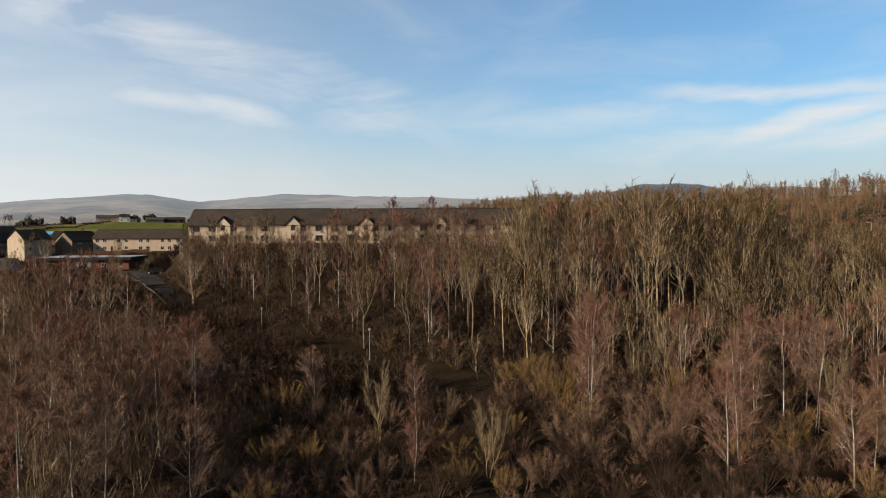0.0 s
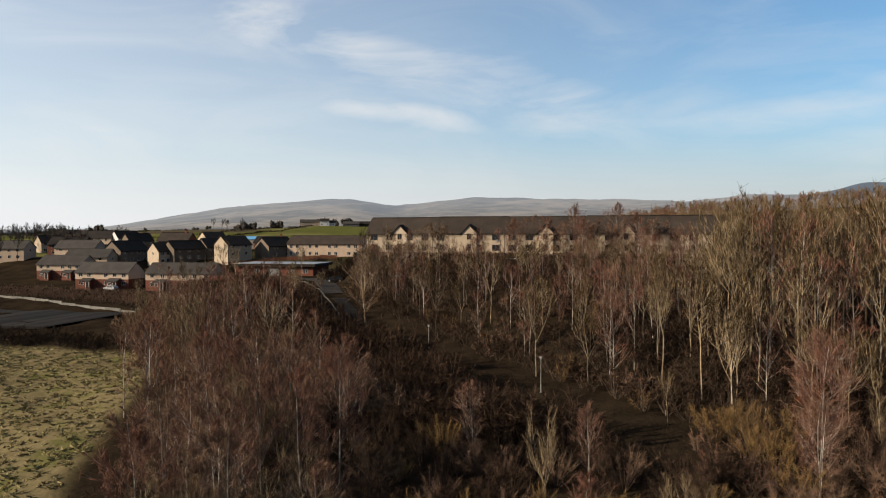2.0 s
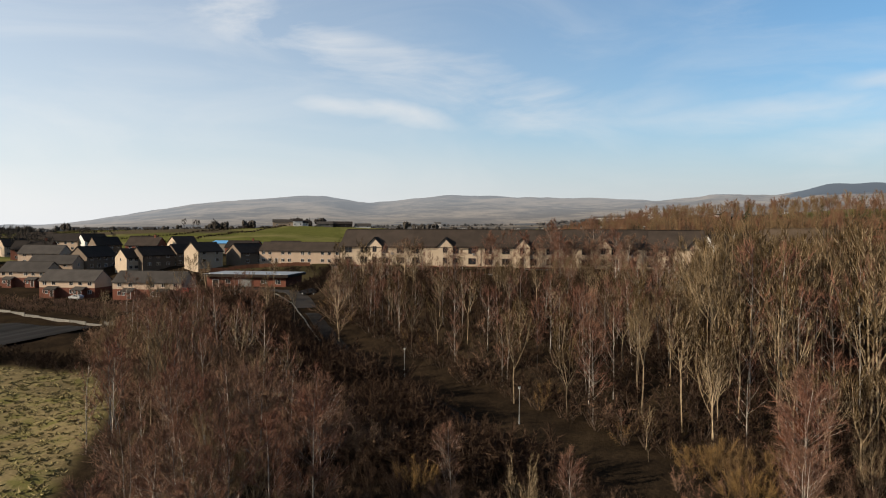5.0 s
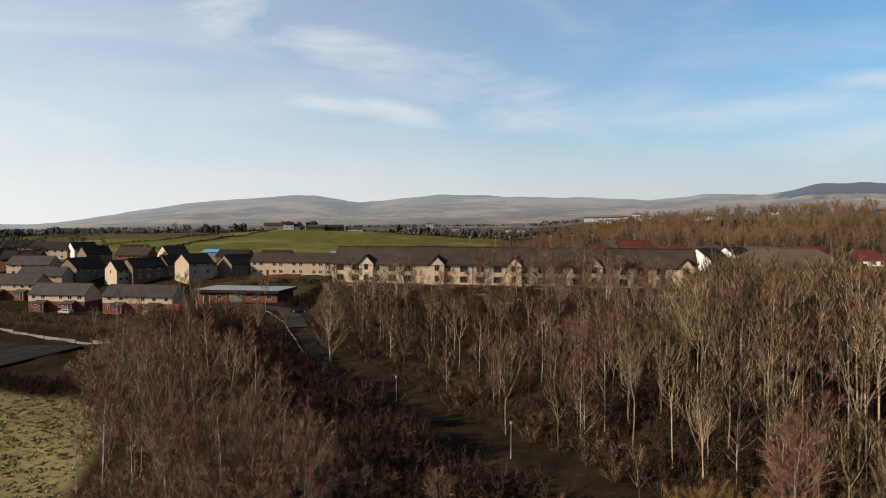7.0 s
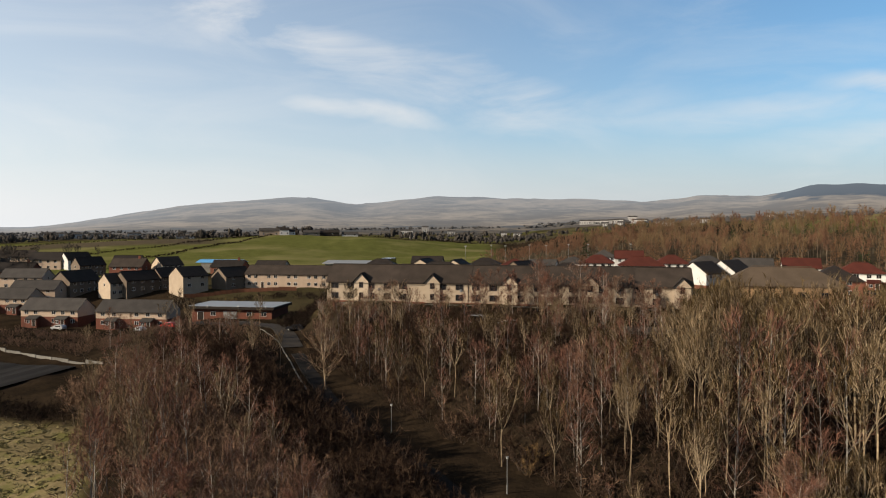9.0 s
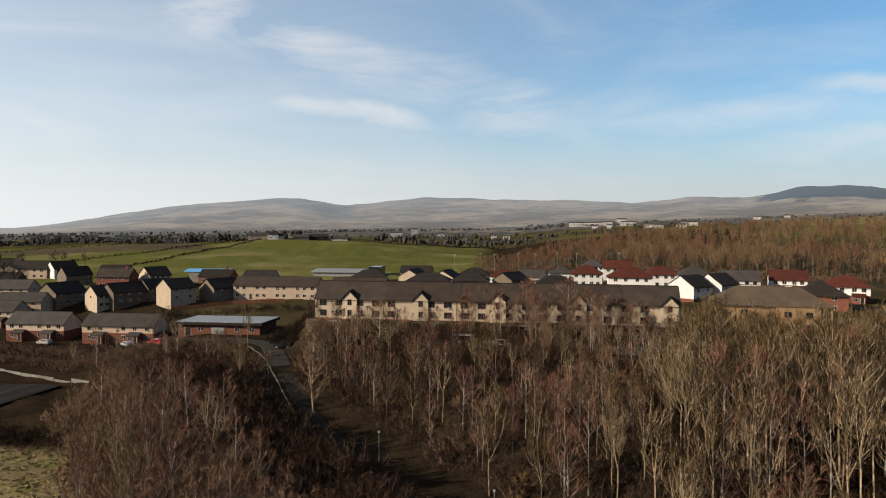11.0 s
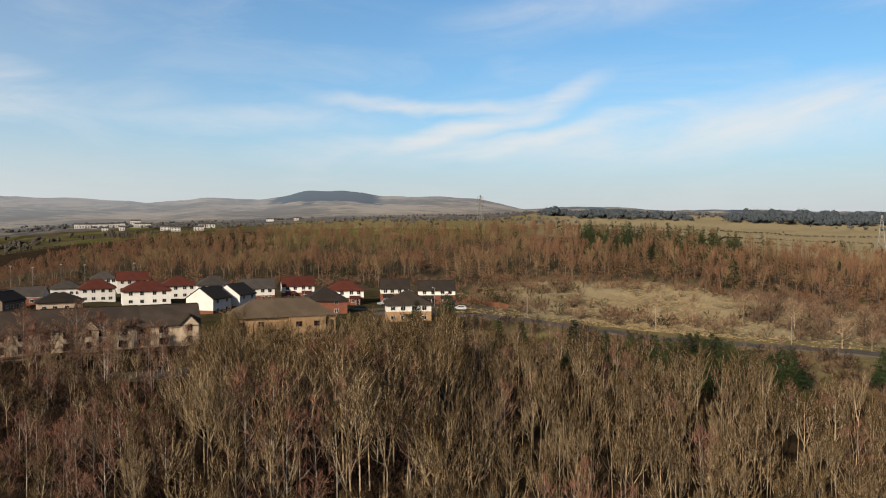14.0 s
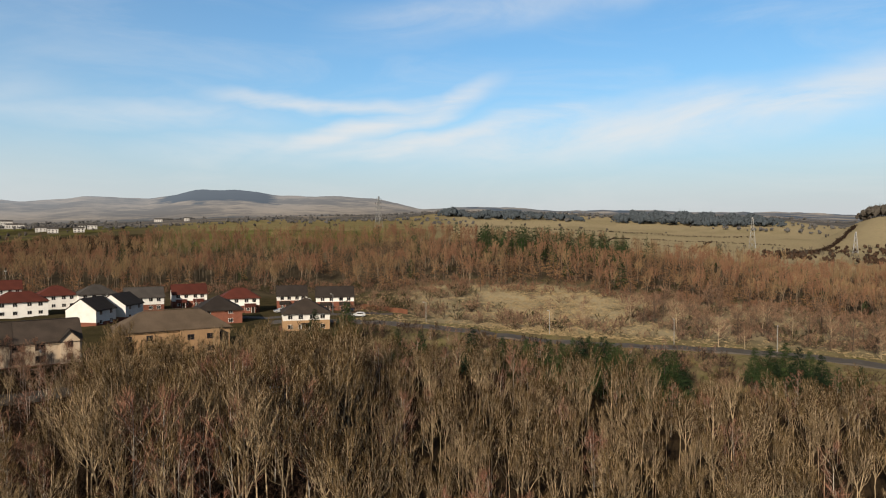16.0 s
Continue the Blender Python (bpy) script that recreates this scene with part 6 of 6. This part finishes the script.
def build_hedges():
    yard = hedge(((-190, 121), (-140, 121), (-88, 120)), 3.2, 1.6, 0.4, 2)
    mass("yard_hedge", "dark bare hawthorn hedge between the yard and the field", "hedge", yard, "darkbark", "hawthorn", H["thicket"])
    front = hedge(((-200, 184), (-150, 182), (-100, 172)), 3.0, 3.0, 0.5, 3) + hedge(((-190, 176), (-140, 170), (-96, 165)), 2.4, 2.0, 0.6, 4)
    mass("garden_hedge", "straggling brown hedge in front of the brick houses", "hedge", front, "darkbark", "scrub", H["thicket"])
    slope = hedge(((-74, 186), (-70, 196), (-66, 210)), 4.0, 1.6, 0.5, 5) + hedge(((-140, 226), (-110, 228), (-72, 226)), 2.6, 2.2, 0.6, 6) + hedge(((-73, 174), (-69.5, 182), (-66, 191)), 4.2, 0.7, 0.28, 16) + hedge(((-68.5, 170.5), (-64.5, 181)), 3.2, 0.6, 0.3, 19) + hedge(((-78, 191), (-63, 186)), 3.0, 1.4, 0.35, 17) + hedge(((-77, 199), (-64, 196)), 3.0, 1.4, 0.4, 18)
    mass("bank_hedge", "dark trimmed hedge on the bank beside the hall", "hedge", slope, "darkbark", "hawthorn", H["thicket"])
    rows = []
    for i, (a, b) in enumerate((((36, 420), (25, 720)), ((46, 460), (33, 560)), ((33, 560), (26, 720)), ((26, 745), (2, 745)), ((45, 640), (27, 760)), ((5, 700), (14, 720)))):
        p, q = on_ray(*a), on_ray(*b)
        rows += hedge((p, q), 1.7, 0.35, 1.7, 20 + i, sc=1.0)
    for i, (a, b, tall) in enumerate((((-37, 560), (-50, 600), 1.6), ((-50, 600), (-62, 650), 1.6), ((-35, 780), (-60, 830), 2.0), ((-59.5, 560), (-64.4, 880), 4.0), ((-47, 600), (-49, 800), 1.6), ((-34, 980), (-58, 1020), 2.4), ((-54, 640), (-55, 820), 1.6))):
        rows += hedge((on_ray(*a), on_ray(*b)), tall, 0.8, 2.4, 60 + i, sc=1.0)
    mass("field_hedge", "thin dark hedgerow between pastures", "hedge", rows, "darkbark", "hawthorn", [bush(430 + i, 1.7, 3, 6, 0.9, 0.4, 0.9) for i in range(4)])
    rng = np.random.default_rng(31)
    trees, copse = [], []
    for az0, az1, r0, r1, n, s0, s1 in ((46, 24, 760, 1000, 44, 0.6, 1.05), (24, -4, 800, 1150, 60, 0.5, 1.0), (16, 3, 720, 780, 20, 0.7, 1.1), (45, 5, 1100, 1450, 80, 0.8, 1.3), (31, 27.5, 752, 775, 9, 0.9, 1.25), (25.5, 22.5, 750, 775, 9, 1.0, 1.3), (34, 30, 560, 600, 5, 0.7, 1.0), (42, 36, 430, 480, 9, 0.5, 0.9), (49, 42, 300, 420, 40, 0.7, 1.1),
                                         (-5, -66, 1000, 1450, 60, 0.35, 0.7), (-55, -70, 520, 640, 60, 0.3, 0.6)):
        for i in range(n):
            x, y = on_ray(rng.uniform(min(az0, az1), max(az0, az1)), rng.uniform(r0, r1))
            (trees if r0 > 650 else copse).append((x, y, rng.uniform(s0, s1), rng.uniform(0, 360), rng.integers(0, 4)))
    far = [clump(400 + i, 9, 4.0) for i in range(3)]
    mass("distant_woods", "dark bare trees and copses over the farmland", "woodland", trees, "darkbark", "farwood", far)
    mass("copse", "dark bare trees between the pastures", "woodland", copse, "darkbark", "farwood", H["redbirch"])
    hilltop = []
    for i in range(150):
        aa = -64.7 - 7.0 * rng.random()
        hilltop.append((*on_ray(aa, rng.uniform(900, 960)), rng.uniform(1.2, 1.6) * float(0.65 + 0.35 * sm(64.6, 65.4, -aa)), rng.uniform(0, 360), rng.integers(0, 4)))
    mass("hilltop_copse", "dark bare trees with tall trunks on a hilltop", "woodland", hilltop, "darkbark", "farwood", far)
    slope = [(*on_ray(rng.uniform(-72, -58.5), rng.uniform(520, 690)), rng.uniform(0.22, 0.5), rng.uniform(0, 360), rng.integers(0, 3)) for i in range(240)]
    mass("hillside_scrub", "grey-brown bare scrub at the foot of the hill", "scrub", slope, "darkbark", "brush", far)
    # dark woods that stand on the skyline: bearing and the rise of their tops
    belts = []
    for az_top, r in ((((-33.7, 0.027), (-34.9, 0.0345), (-36.6, 0.028)), 1450), (((-36.2, 0.0275), (-39.6, 0.027), (-45.6, 0.020)), 1400), (((-47.6, 0.023), (-49.7, 0.0280), (-54.6, 0.0230), (-60, 0.017)), 1400)):
        za, zt = [-q[0] for q in az_top], [q[1] for q in az_top]
        for i in range(int((za[-1] - za[0]) * 44)):
            aa = rng.uniform(za[0], za[-1])
            rr = r + rng.uniform(-120, 60)
            x, y = on_ray(-aa, rr)
            tall = 37 + rr * float(np.interp(aa, za, zt)) - ground_at(x, y)
            if tall > 2:
                belts.append((x, y, min(tall, 20) / 10.5 * rng.uniform(0.6, 1.05) * (0.45 + 0.55 * math.sin(aa * 1.9 + rr * 0.01) ** 2) * min(1.0, 0.35 + 0.5 * min(aa - za[0], za[-1] - aa)), rng.uniform(0, 360), rng.integers(0, 3)))
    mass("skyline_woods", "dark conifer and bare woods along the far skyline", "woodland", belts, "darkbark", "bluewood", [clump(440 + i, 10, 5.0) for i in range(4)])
    # hedgerow trees and shelter belts in lines across the low country
    mid, dim = [], []
    for i in range(165):
        r0, a0 = 640 + 1650 * rng.random() ** 0.8, rng.uniform(-70, 48)
        if r0 < 760 and a0 > 4 or r0 < 1150 and a0 < 4:
            continue
        p = np.array(on_ray(a0, r0))
        way = radians(a0 + rng.normal() * 22)
        n = int(rng.uniform(8, 26))
        for k in range(n):
            q = p + np.array([math.cos(way), math.sin(way)]) * (k - n / 2) * rng.uniform(9, 13) + rng.normal(size=2) * 5
            (mid if r0 < 1150 else dim).append((q[0], q[1], rng.uniform(0.35, 1.0), rng.uniform(0, 360), rng.integers(0, 4)))
    blob = [clump(420 + i, 8.5, 4.2) for i in range(4)]
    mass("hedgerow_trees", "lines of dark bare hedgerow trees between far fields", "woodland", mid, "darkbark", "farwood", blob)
    # the grey of this colour imitates haze
    mass("far_woods", "woods round the distant town, greyed in colour for haze", "woodland", dim, "hazewood", "hazewood", blob)


build_hedges()


def build_grass():
    rng = np.random.default_rng(5)
    pts = []
    for i in range(16000):
        x, y = rng.uniform(-120, -40), rng.uniform(52, 119)
        if field_mask(x, y) > 0.5 and rng.random() < 0.45 + 0.6 * float(bumps(np.array(x), np.array(y), 3.1, 0.4)):
            pts.append((x, y, 1.0))
    tufts_of_grass("rough_grass", "tussocky straw-coloured winter grass with green patches", np.array(pts), M["straw"], rng)
    pts = [(*on_ray(rng.normal(-43.5, 3.6) if i % 2 else rng.uniform(-70, -27), rng.uniform(206, 292)), 1.3) for i in range(6500)]
    tufts_of_grass("tan_grass", "bleached tan winter grass over the clearing", np.array(pts), M["tangrass"], rng)


def tufts_of_grass(name, label, p, mat, rng):
    z = height(p[:, 0], p[:, 1]) + 0.09 * 0.5 * field_mask(p[:, 0], p[:, 1]) * (bumps(p[:, 0], p[:, 1], 3.1, 0.4) + 0.7 * bumps(p[:, 0], p[:, 1], 1.9, 2.2))
    base = np.column_stack([p[:, :2], z - 0.05])
    blades = []
    for k in range(9):
        d = rng.normal(size=(len(p), 3)) * 0.35
        d[:, 2] = rng.uniform(0.1, 0.32, len(p))
        s = rng.normal(size=(len(p), 3)) * 0.07
        o = base + rng.normal(size=(len(p), 3)) * (0.16, 0.16, 0.0)
        blades.append(np.stack([o - s, o + s, o + d * p[:, 2:3]], 1))
    tv = np.concatenate(blades).reshape(-1, 3)
    ob = new(name, mesh_of(name, tv, np.arange(len(tv)).reshape(-1, 3), [mat]))
    tagged(ob, label, "grass", kind="stuff")


build_grass()


# ---- small things ----
def rod(bm, p, q, r, seg=6):
    p, q = Vector(p), Vector(q)
    bmesh.ops.create_cone(bm, cap_ends=True, segments=seg, radius1=r, radius2=r * 0.8, depth=(q - p).length, matrix=Matrix.Translation((p + q) / 2) @ (q - p).to_track_quat("Z", "Y").to_matrix().to_4x4())


def street_lamp(x, y, h, turn, group, tall):
    t = thing("street_lamp", pose(x, y, ground_at(x, y), 0, 0, turn), "tall grey steel street lamp beside the road" if tall else "short grey post-top lamp beside the footpath", "street lamp", group)
    bm = bmesh.new()
    rod(bm, (0, 0, -0.3), (0, 0, 1.0), 0.10, 8)
    rod(bm, (0, 0, 1.0), (0, 0, h), 0.10 if tall else 0.045, 8)
    if tall:
        rod(bm, (0, 0, h - 0.03), (0.8, 0, h + 0.12), 0.04)
    part("pole", bm, M["steel"], t)
    if tall:
        l = part("lantern", boxes((0.7, -0.14, h + 0.04, 1.35, 0.14, h + 0.22), bevel=0.04), M["steel"], t)
        part("lens", boxes((0.78, -0.1, h - 0.01, 1.28, 0.1, h + 0.036)), M["lampglass"], l)
    else:
        l = part("lantern", boxes((-0.14, -0.14, h, 0.14, 0.14, h + 0.24), bevel=0.08), M["lampglass"], t)
        part("lid", boxes((-0.18, -0.18, h + 0.244, 0.18, 0.18, h + 0.29), bevel=0.02), M["steel"], l)


def car(x, y, turn, paint, label, van=False, z=None):
    t = thing("van" if van else "car", pose(x, y, (ground_at(x, y) if z is None else z) + 0.1, 0, 0, turn), label, "vehicle", "parked vehicles")
    L, W, Hh = (4.9, 1.9, 2.1) if van else (4.3, 1.75, 1.45)
    prof = [(-L / 2, 0.35), (L / 2, 0.35), (L / 2, 0.8), (L / 2 - 0.9, 0.98), (L / 2 - 1.7, Hh), (-L / 2 + (0.1 if van else 0.7), Hh), (-L / 2, 1.0)]
    bm = extruded(prof, -W / 2, W / 2)
    bmesh.ops.bevel(bm, geom=list(bm.edges), offset=0.07, segments=2, affect="EDGES")
    part("body", bm, M[paint], t)
    part("windscreen", extruded([(L / 2 - 0.98, 1.02), (L / 2 - 0.93, 1.04), (L / 2 - 1.63, Hh - 0.06), (L / 2 - 1.68, Hh - 0.08)], -W / 2 + 0.15, W / 2 - 0.15), M["glass"], t)
    for s in (-1, 1):
        x0 = s * (W / 2 + 0.004)
        part("side_window", boxes((min(x0, x0 + s * 0.012), -L / 2 + 0.75, 0.98, max(x0, x0 + s * 0.012), L / 2 - 1.75, Hh - 0.14)), M["glass"], t)
        part("headlight", boxes((s * 0.6 - 0.17, L / 2 - 0.02, 0.62, s * 0.6 + 0.17, L / 2 + 0.02, 0.76)), M["lampglass"], t)
        for e in (-1, 1):
            bm = bmesh.new()
            bmesh.ops.create_cone(bm, cap_ends=True, segments=16, radius1=0.31, radius2=0.31, depth=0.2, matrix=pose(s * (W / 2 - 0.09), e * (L / 2 - 0.8), 0.31, 0, 90))
            w = part("wheel", bm, M["rubber"], t)
            bm = bmesh.new()
            bmesh.ops.create_cone(bm, cap_ends=True, segments=12, radius1=0.19, radius2=0.19, depth=0.03, matrix=pose(s * (W / 2 + 0.025), e * (L / 2 - 0.8), 0.31, 0, 90))
            part("rim", bm, M["steel"], w)


def pylon(x, y, h, turn):
    t = thing("pylon", pose(x, y, ground_at(x, y), 0, 0, turn), "grey steel lattice electricity pylon on the farmland", "pylon", "pylons")
    w = h * 0.09
    bm = bmesh.new()
    lev = (0, 0.2, 0.38, 0.54, 0.68, 0.8, 0.9, 1.0)

    def wide(f):
        return w * (1 - f) ** 1.0 + 0.35
    for a, b in zip(lev, lev[1:]):
        for i in range(4):
            sx, sy = ((-1, -1), (1, -1), (1, 1), (-1, 1))[i]
            tx, ty = ((-1, -1), (1, -1), (1, 1), (-1, 1))[(i + 1) % 4]
            rod(bm, (sx * wide(a), sy * wide(a), a * h), (sx * wide(b), sy * wide(b), b * h), 0.18, 4)
            rod(bm, (sx * wide(a), sy * wide(a), a * h), (tx * wide(b), ty * wide(b), b * h), 0.10, 4)
            rod(bm, (tx * wide(a), ty * wide(a), a * h), (sx * wide(b), sy * wide(b), b * h), 0.10, 4)
    part("lattice", bm, M["pylonsteel"], t)
    for f in (0.68, 0.8, 0.92):
        for s in (-1, 1):
            bm = bmesh.new()
            arm = h * (0.16 if f != 0.8 else 0.2)
            rod(bm, (0, 0, f * h), (s * arm, 0, f * h), 0.14, 4)
            rod(bm, (0, 0, (f + 0.05) * h), (s * arm, 0, f * h), 0.10, 4)
            a = part("arm", bm, M["pylonsteel"], t)
            part("insulator", boxes((s * arm - 0.12, -0.12, f * h - 2.2, s * arm + 0.12, 0.12, f * h - 0.1)), M["fascia"], a)


def fence(points, h, label):
    p = [Vector(q) for q in points]
    t = thing("fence", pose(p[0].x, p[0].y, 0), label, "fence", "garden fences")
    for a, b in zip(p, p[1:]):
        n = max(1, int((b - a).length / 1.9))
        ang = math.degrees(math.atan2(b.y - a.y, b.x - a.x))
        for i in range(n):
            m = a.lerp(b, (i + 0.5) / n)
            L = (b - a).length / n
            o = pose(m.x - p[0].x, m.y - p[0].y, ground_at(m.x, m.y), 0, 0, ang)
            part("panel", boxes((-L / 2 + 0.06, -0.02, 0.0, L / 2 - 0.06, 0.02, h), bevel=0.01), M["timber"], t, at=o)
            part("post", boxes((-L / 2 - 0.05, -0.05, -0.4, -L / 2 + 0.05, 0.05, h + 0.1)), M["timber"], t, at=o)


def build_small():
    for x, y in ((-10.3, 98.9), (-29.8, 116.6)):
        street_lamp(x, y, 4.2, 20, "footpath lamps", False)
    for x, y, h, a in ((*on_ray(-42.8, 208), 6.8, 200), (*on_ray(-52.3, 206), 7.0, 210), (*on_ray(-59.5, 205), 7.0, 215), (*on_ray(-32.9, 214), 6.0, 190), (88, 214, 6.0, 100), (101, 226, 6.0, 100), (60, 236, 6, 60)):
        street_lamp(x, y, h, a, "road lamps", True)
    car(-69.0, 171.0, 96, "carblack", "black hatchback on the lane by the hall")
    car(-104, 174, 80, "carred", "red car parked by the hall")
    car(-24, 157, 92, "carwhite", "white van in the car park below the flats", True)
    car(-17, 157.5, 86, "carsilver", "silver car in the car park below the flats")
    car(46.5, 139, 75, "carsilver", "silver car on the grass before the brick flats")
    car(103, 212, 60, "carsilver", "silver estate car parked by the brick houses")
    car(106, 225, 30, "carblack", "dark car outside the brick houses")
    car(87, 236, 80, "carwhite", "white car outside the red-roofed house")
    car(-152, 193, 85, "carwhite", "white car in front of the brick houses")
    car(-127, 195, 60, "carsilver", "silver car in front of the brick houses")
    car(-170, 222, 85, "carwhite", "white car in a yard between houses")
    pylon(*on_ray(-29.2, 860), 38, 30)
    pylon(*on_ray(-57.8, 700), 28, 30)
    pylon(*on_ray(-64.4, 640), 17, 30)
    fence(((112, 232), (118, 222), (121, 212)), 1.6, "red-brown timber garden fence at the end of the estate")
    fence(((-136, 232), (-118, 240), (-100, 243)), 1.3, "brown timber fence before the cream terrace")
    fence(((44, 236), (52, 250)), 1.6, "red-brown timber fence between gardens")
    # a grey modern hall with a black tower, behind the estate
    z = 8.5
    h = thing("sports_hall", pose(-115, 356, z - 2.4, 0, 0, 2), "low grey metal sports hall with a black end block", "hall")
    part("wall", boxes((-16, -8, -1, 11, 8, 3.4)), M["metal"], h)
    part("roof", extruded([(-9, 3.4), (0, 4.6), (9, 3.4), (9, 3.7), (0, 4.95), (-9, 3.7)], -17, 11.5), M["steel"], h)
    part("end_block", boxes((11.6, -6, -1, 17, 6, 6.2), bevel=0.05), M["carblack"], h, "black clad end block")
    for i in range(9):
        x = -60 + i * 9.5
        t = thing("floodlight_mast", pose(x, 348 + (i % 2) * 20, ground_at(x, 348), 0, 0, 0), "slim grey floodlight mast by the sports pitch", "mast", "floodlight masts")
        bm = bmesh.new()
        rod(bm, (0, 0, -0.3), (0, 0, 9), 0.06)
        part("pole", bm, M["steel"], t)
        part("lamp_head", boxes((-0.5, -0.15, 9, 0.5, 0.15, 9.4), bevel=0.03), M["steel"], t)
    h = thing("shed", pose(-163, 306, 8.4, 0, 0, 4), "shed with bright blue sheet-metal roof", "shed")
    part("wall", boxes((-8, -4, -1, 8, 4, 3.6)), M["kerb"], h)
    part("roof", extruded([(-4.4, 3.5), (0, 4.6), (4.4, 3.5), (4.4, 3.64), (0, 4.78), (-4.4, 3.64)], -10.4, 10.4), M["blue"], h)
    # the farm on the crest
    for az, r, w, wall, roof, hh in ((25.6, 705, 20, "buff", "greytile", 4.5), (24.5, 700, 9, "white", "slate", 4.6), (24.0, 704, 8, "white", "slate", 3.2), (22.4, 712, 16, "kerb", "greytile", 3.0), (21.6, 715, 34, "slate", "slate", 3.0), (19.4, 716, 16, "white", "greytile", 2.2)):
        x, y = on_ray(az, r)
        house(x, y, az, w, 8, hh, 2.2, wall, roof, "farm building on the crest of the pasture", cols=(-w * 0.3, w * 0.3), floors=1, group="farm buildings")
    # pale blocks of the distant town
    rng = np.random.default_rng(77)
    spots = [(0.9 - 0.36 * i, 1650, 13, 8) for i in range(9)] + [(-2.9, 1600, 20, 14), (-3.4, 1560, 30, 7), (14.9, 1500, 26, 8), (13.4, 1520, 14, 14), (-12.6, 1800, 18, 6), (-14.6, 1800, 12, 6)]
    spots += [(rng.uniform(-12, 42), rng.uniform(1150, 1480), rng.uniform(9, 16), 6) for i in range(26)] + [(rng.uniform(33, 42), 1400, rng.uniform(10, 20), 8) for i in range(8)]
    for az, r, w, hh in spots:
        x, y = on_ray(az, r)
        b = thing("town_building", pose(x, y, ground_at(x, y), 0, 0, az), "small pale building of the distant town", "building", "distant town")
        part("wall", boxes((-w / 2, -5, -3, w / 2, 5, hh)), M["townwall"], b)
        part("roof", extruded([(-5.5, hh), (0, hh + 2.2), (5.5, hh), (5.5, hh + 0.3), (0, hh + 2.5), (-5.5, hh + 0.3)], -w / 2 - 0.4, w / 2 + 0.4), M["greytile"], b)
        n = max(2, int(w / 4))
        for i in range(n):
            for k in range(max(1, int(hh / 3))):
                part("window", boxes((-w / 2 + (i + 0.3) * w / n, -5.12, 1 + 2.8 * k, -w / 2 + (i + 0.7) * w / n, -5.004, 2.3 + 2.8 * k)), M["glass"], b)


build_small()
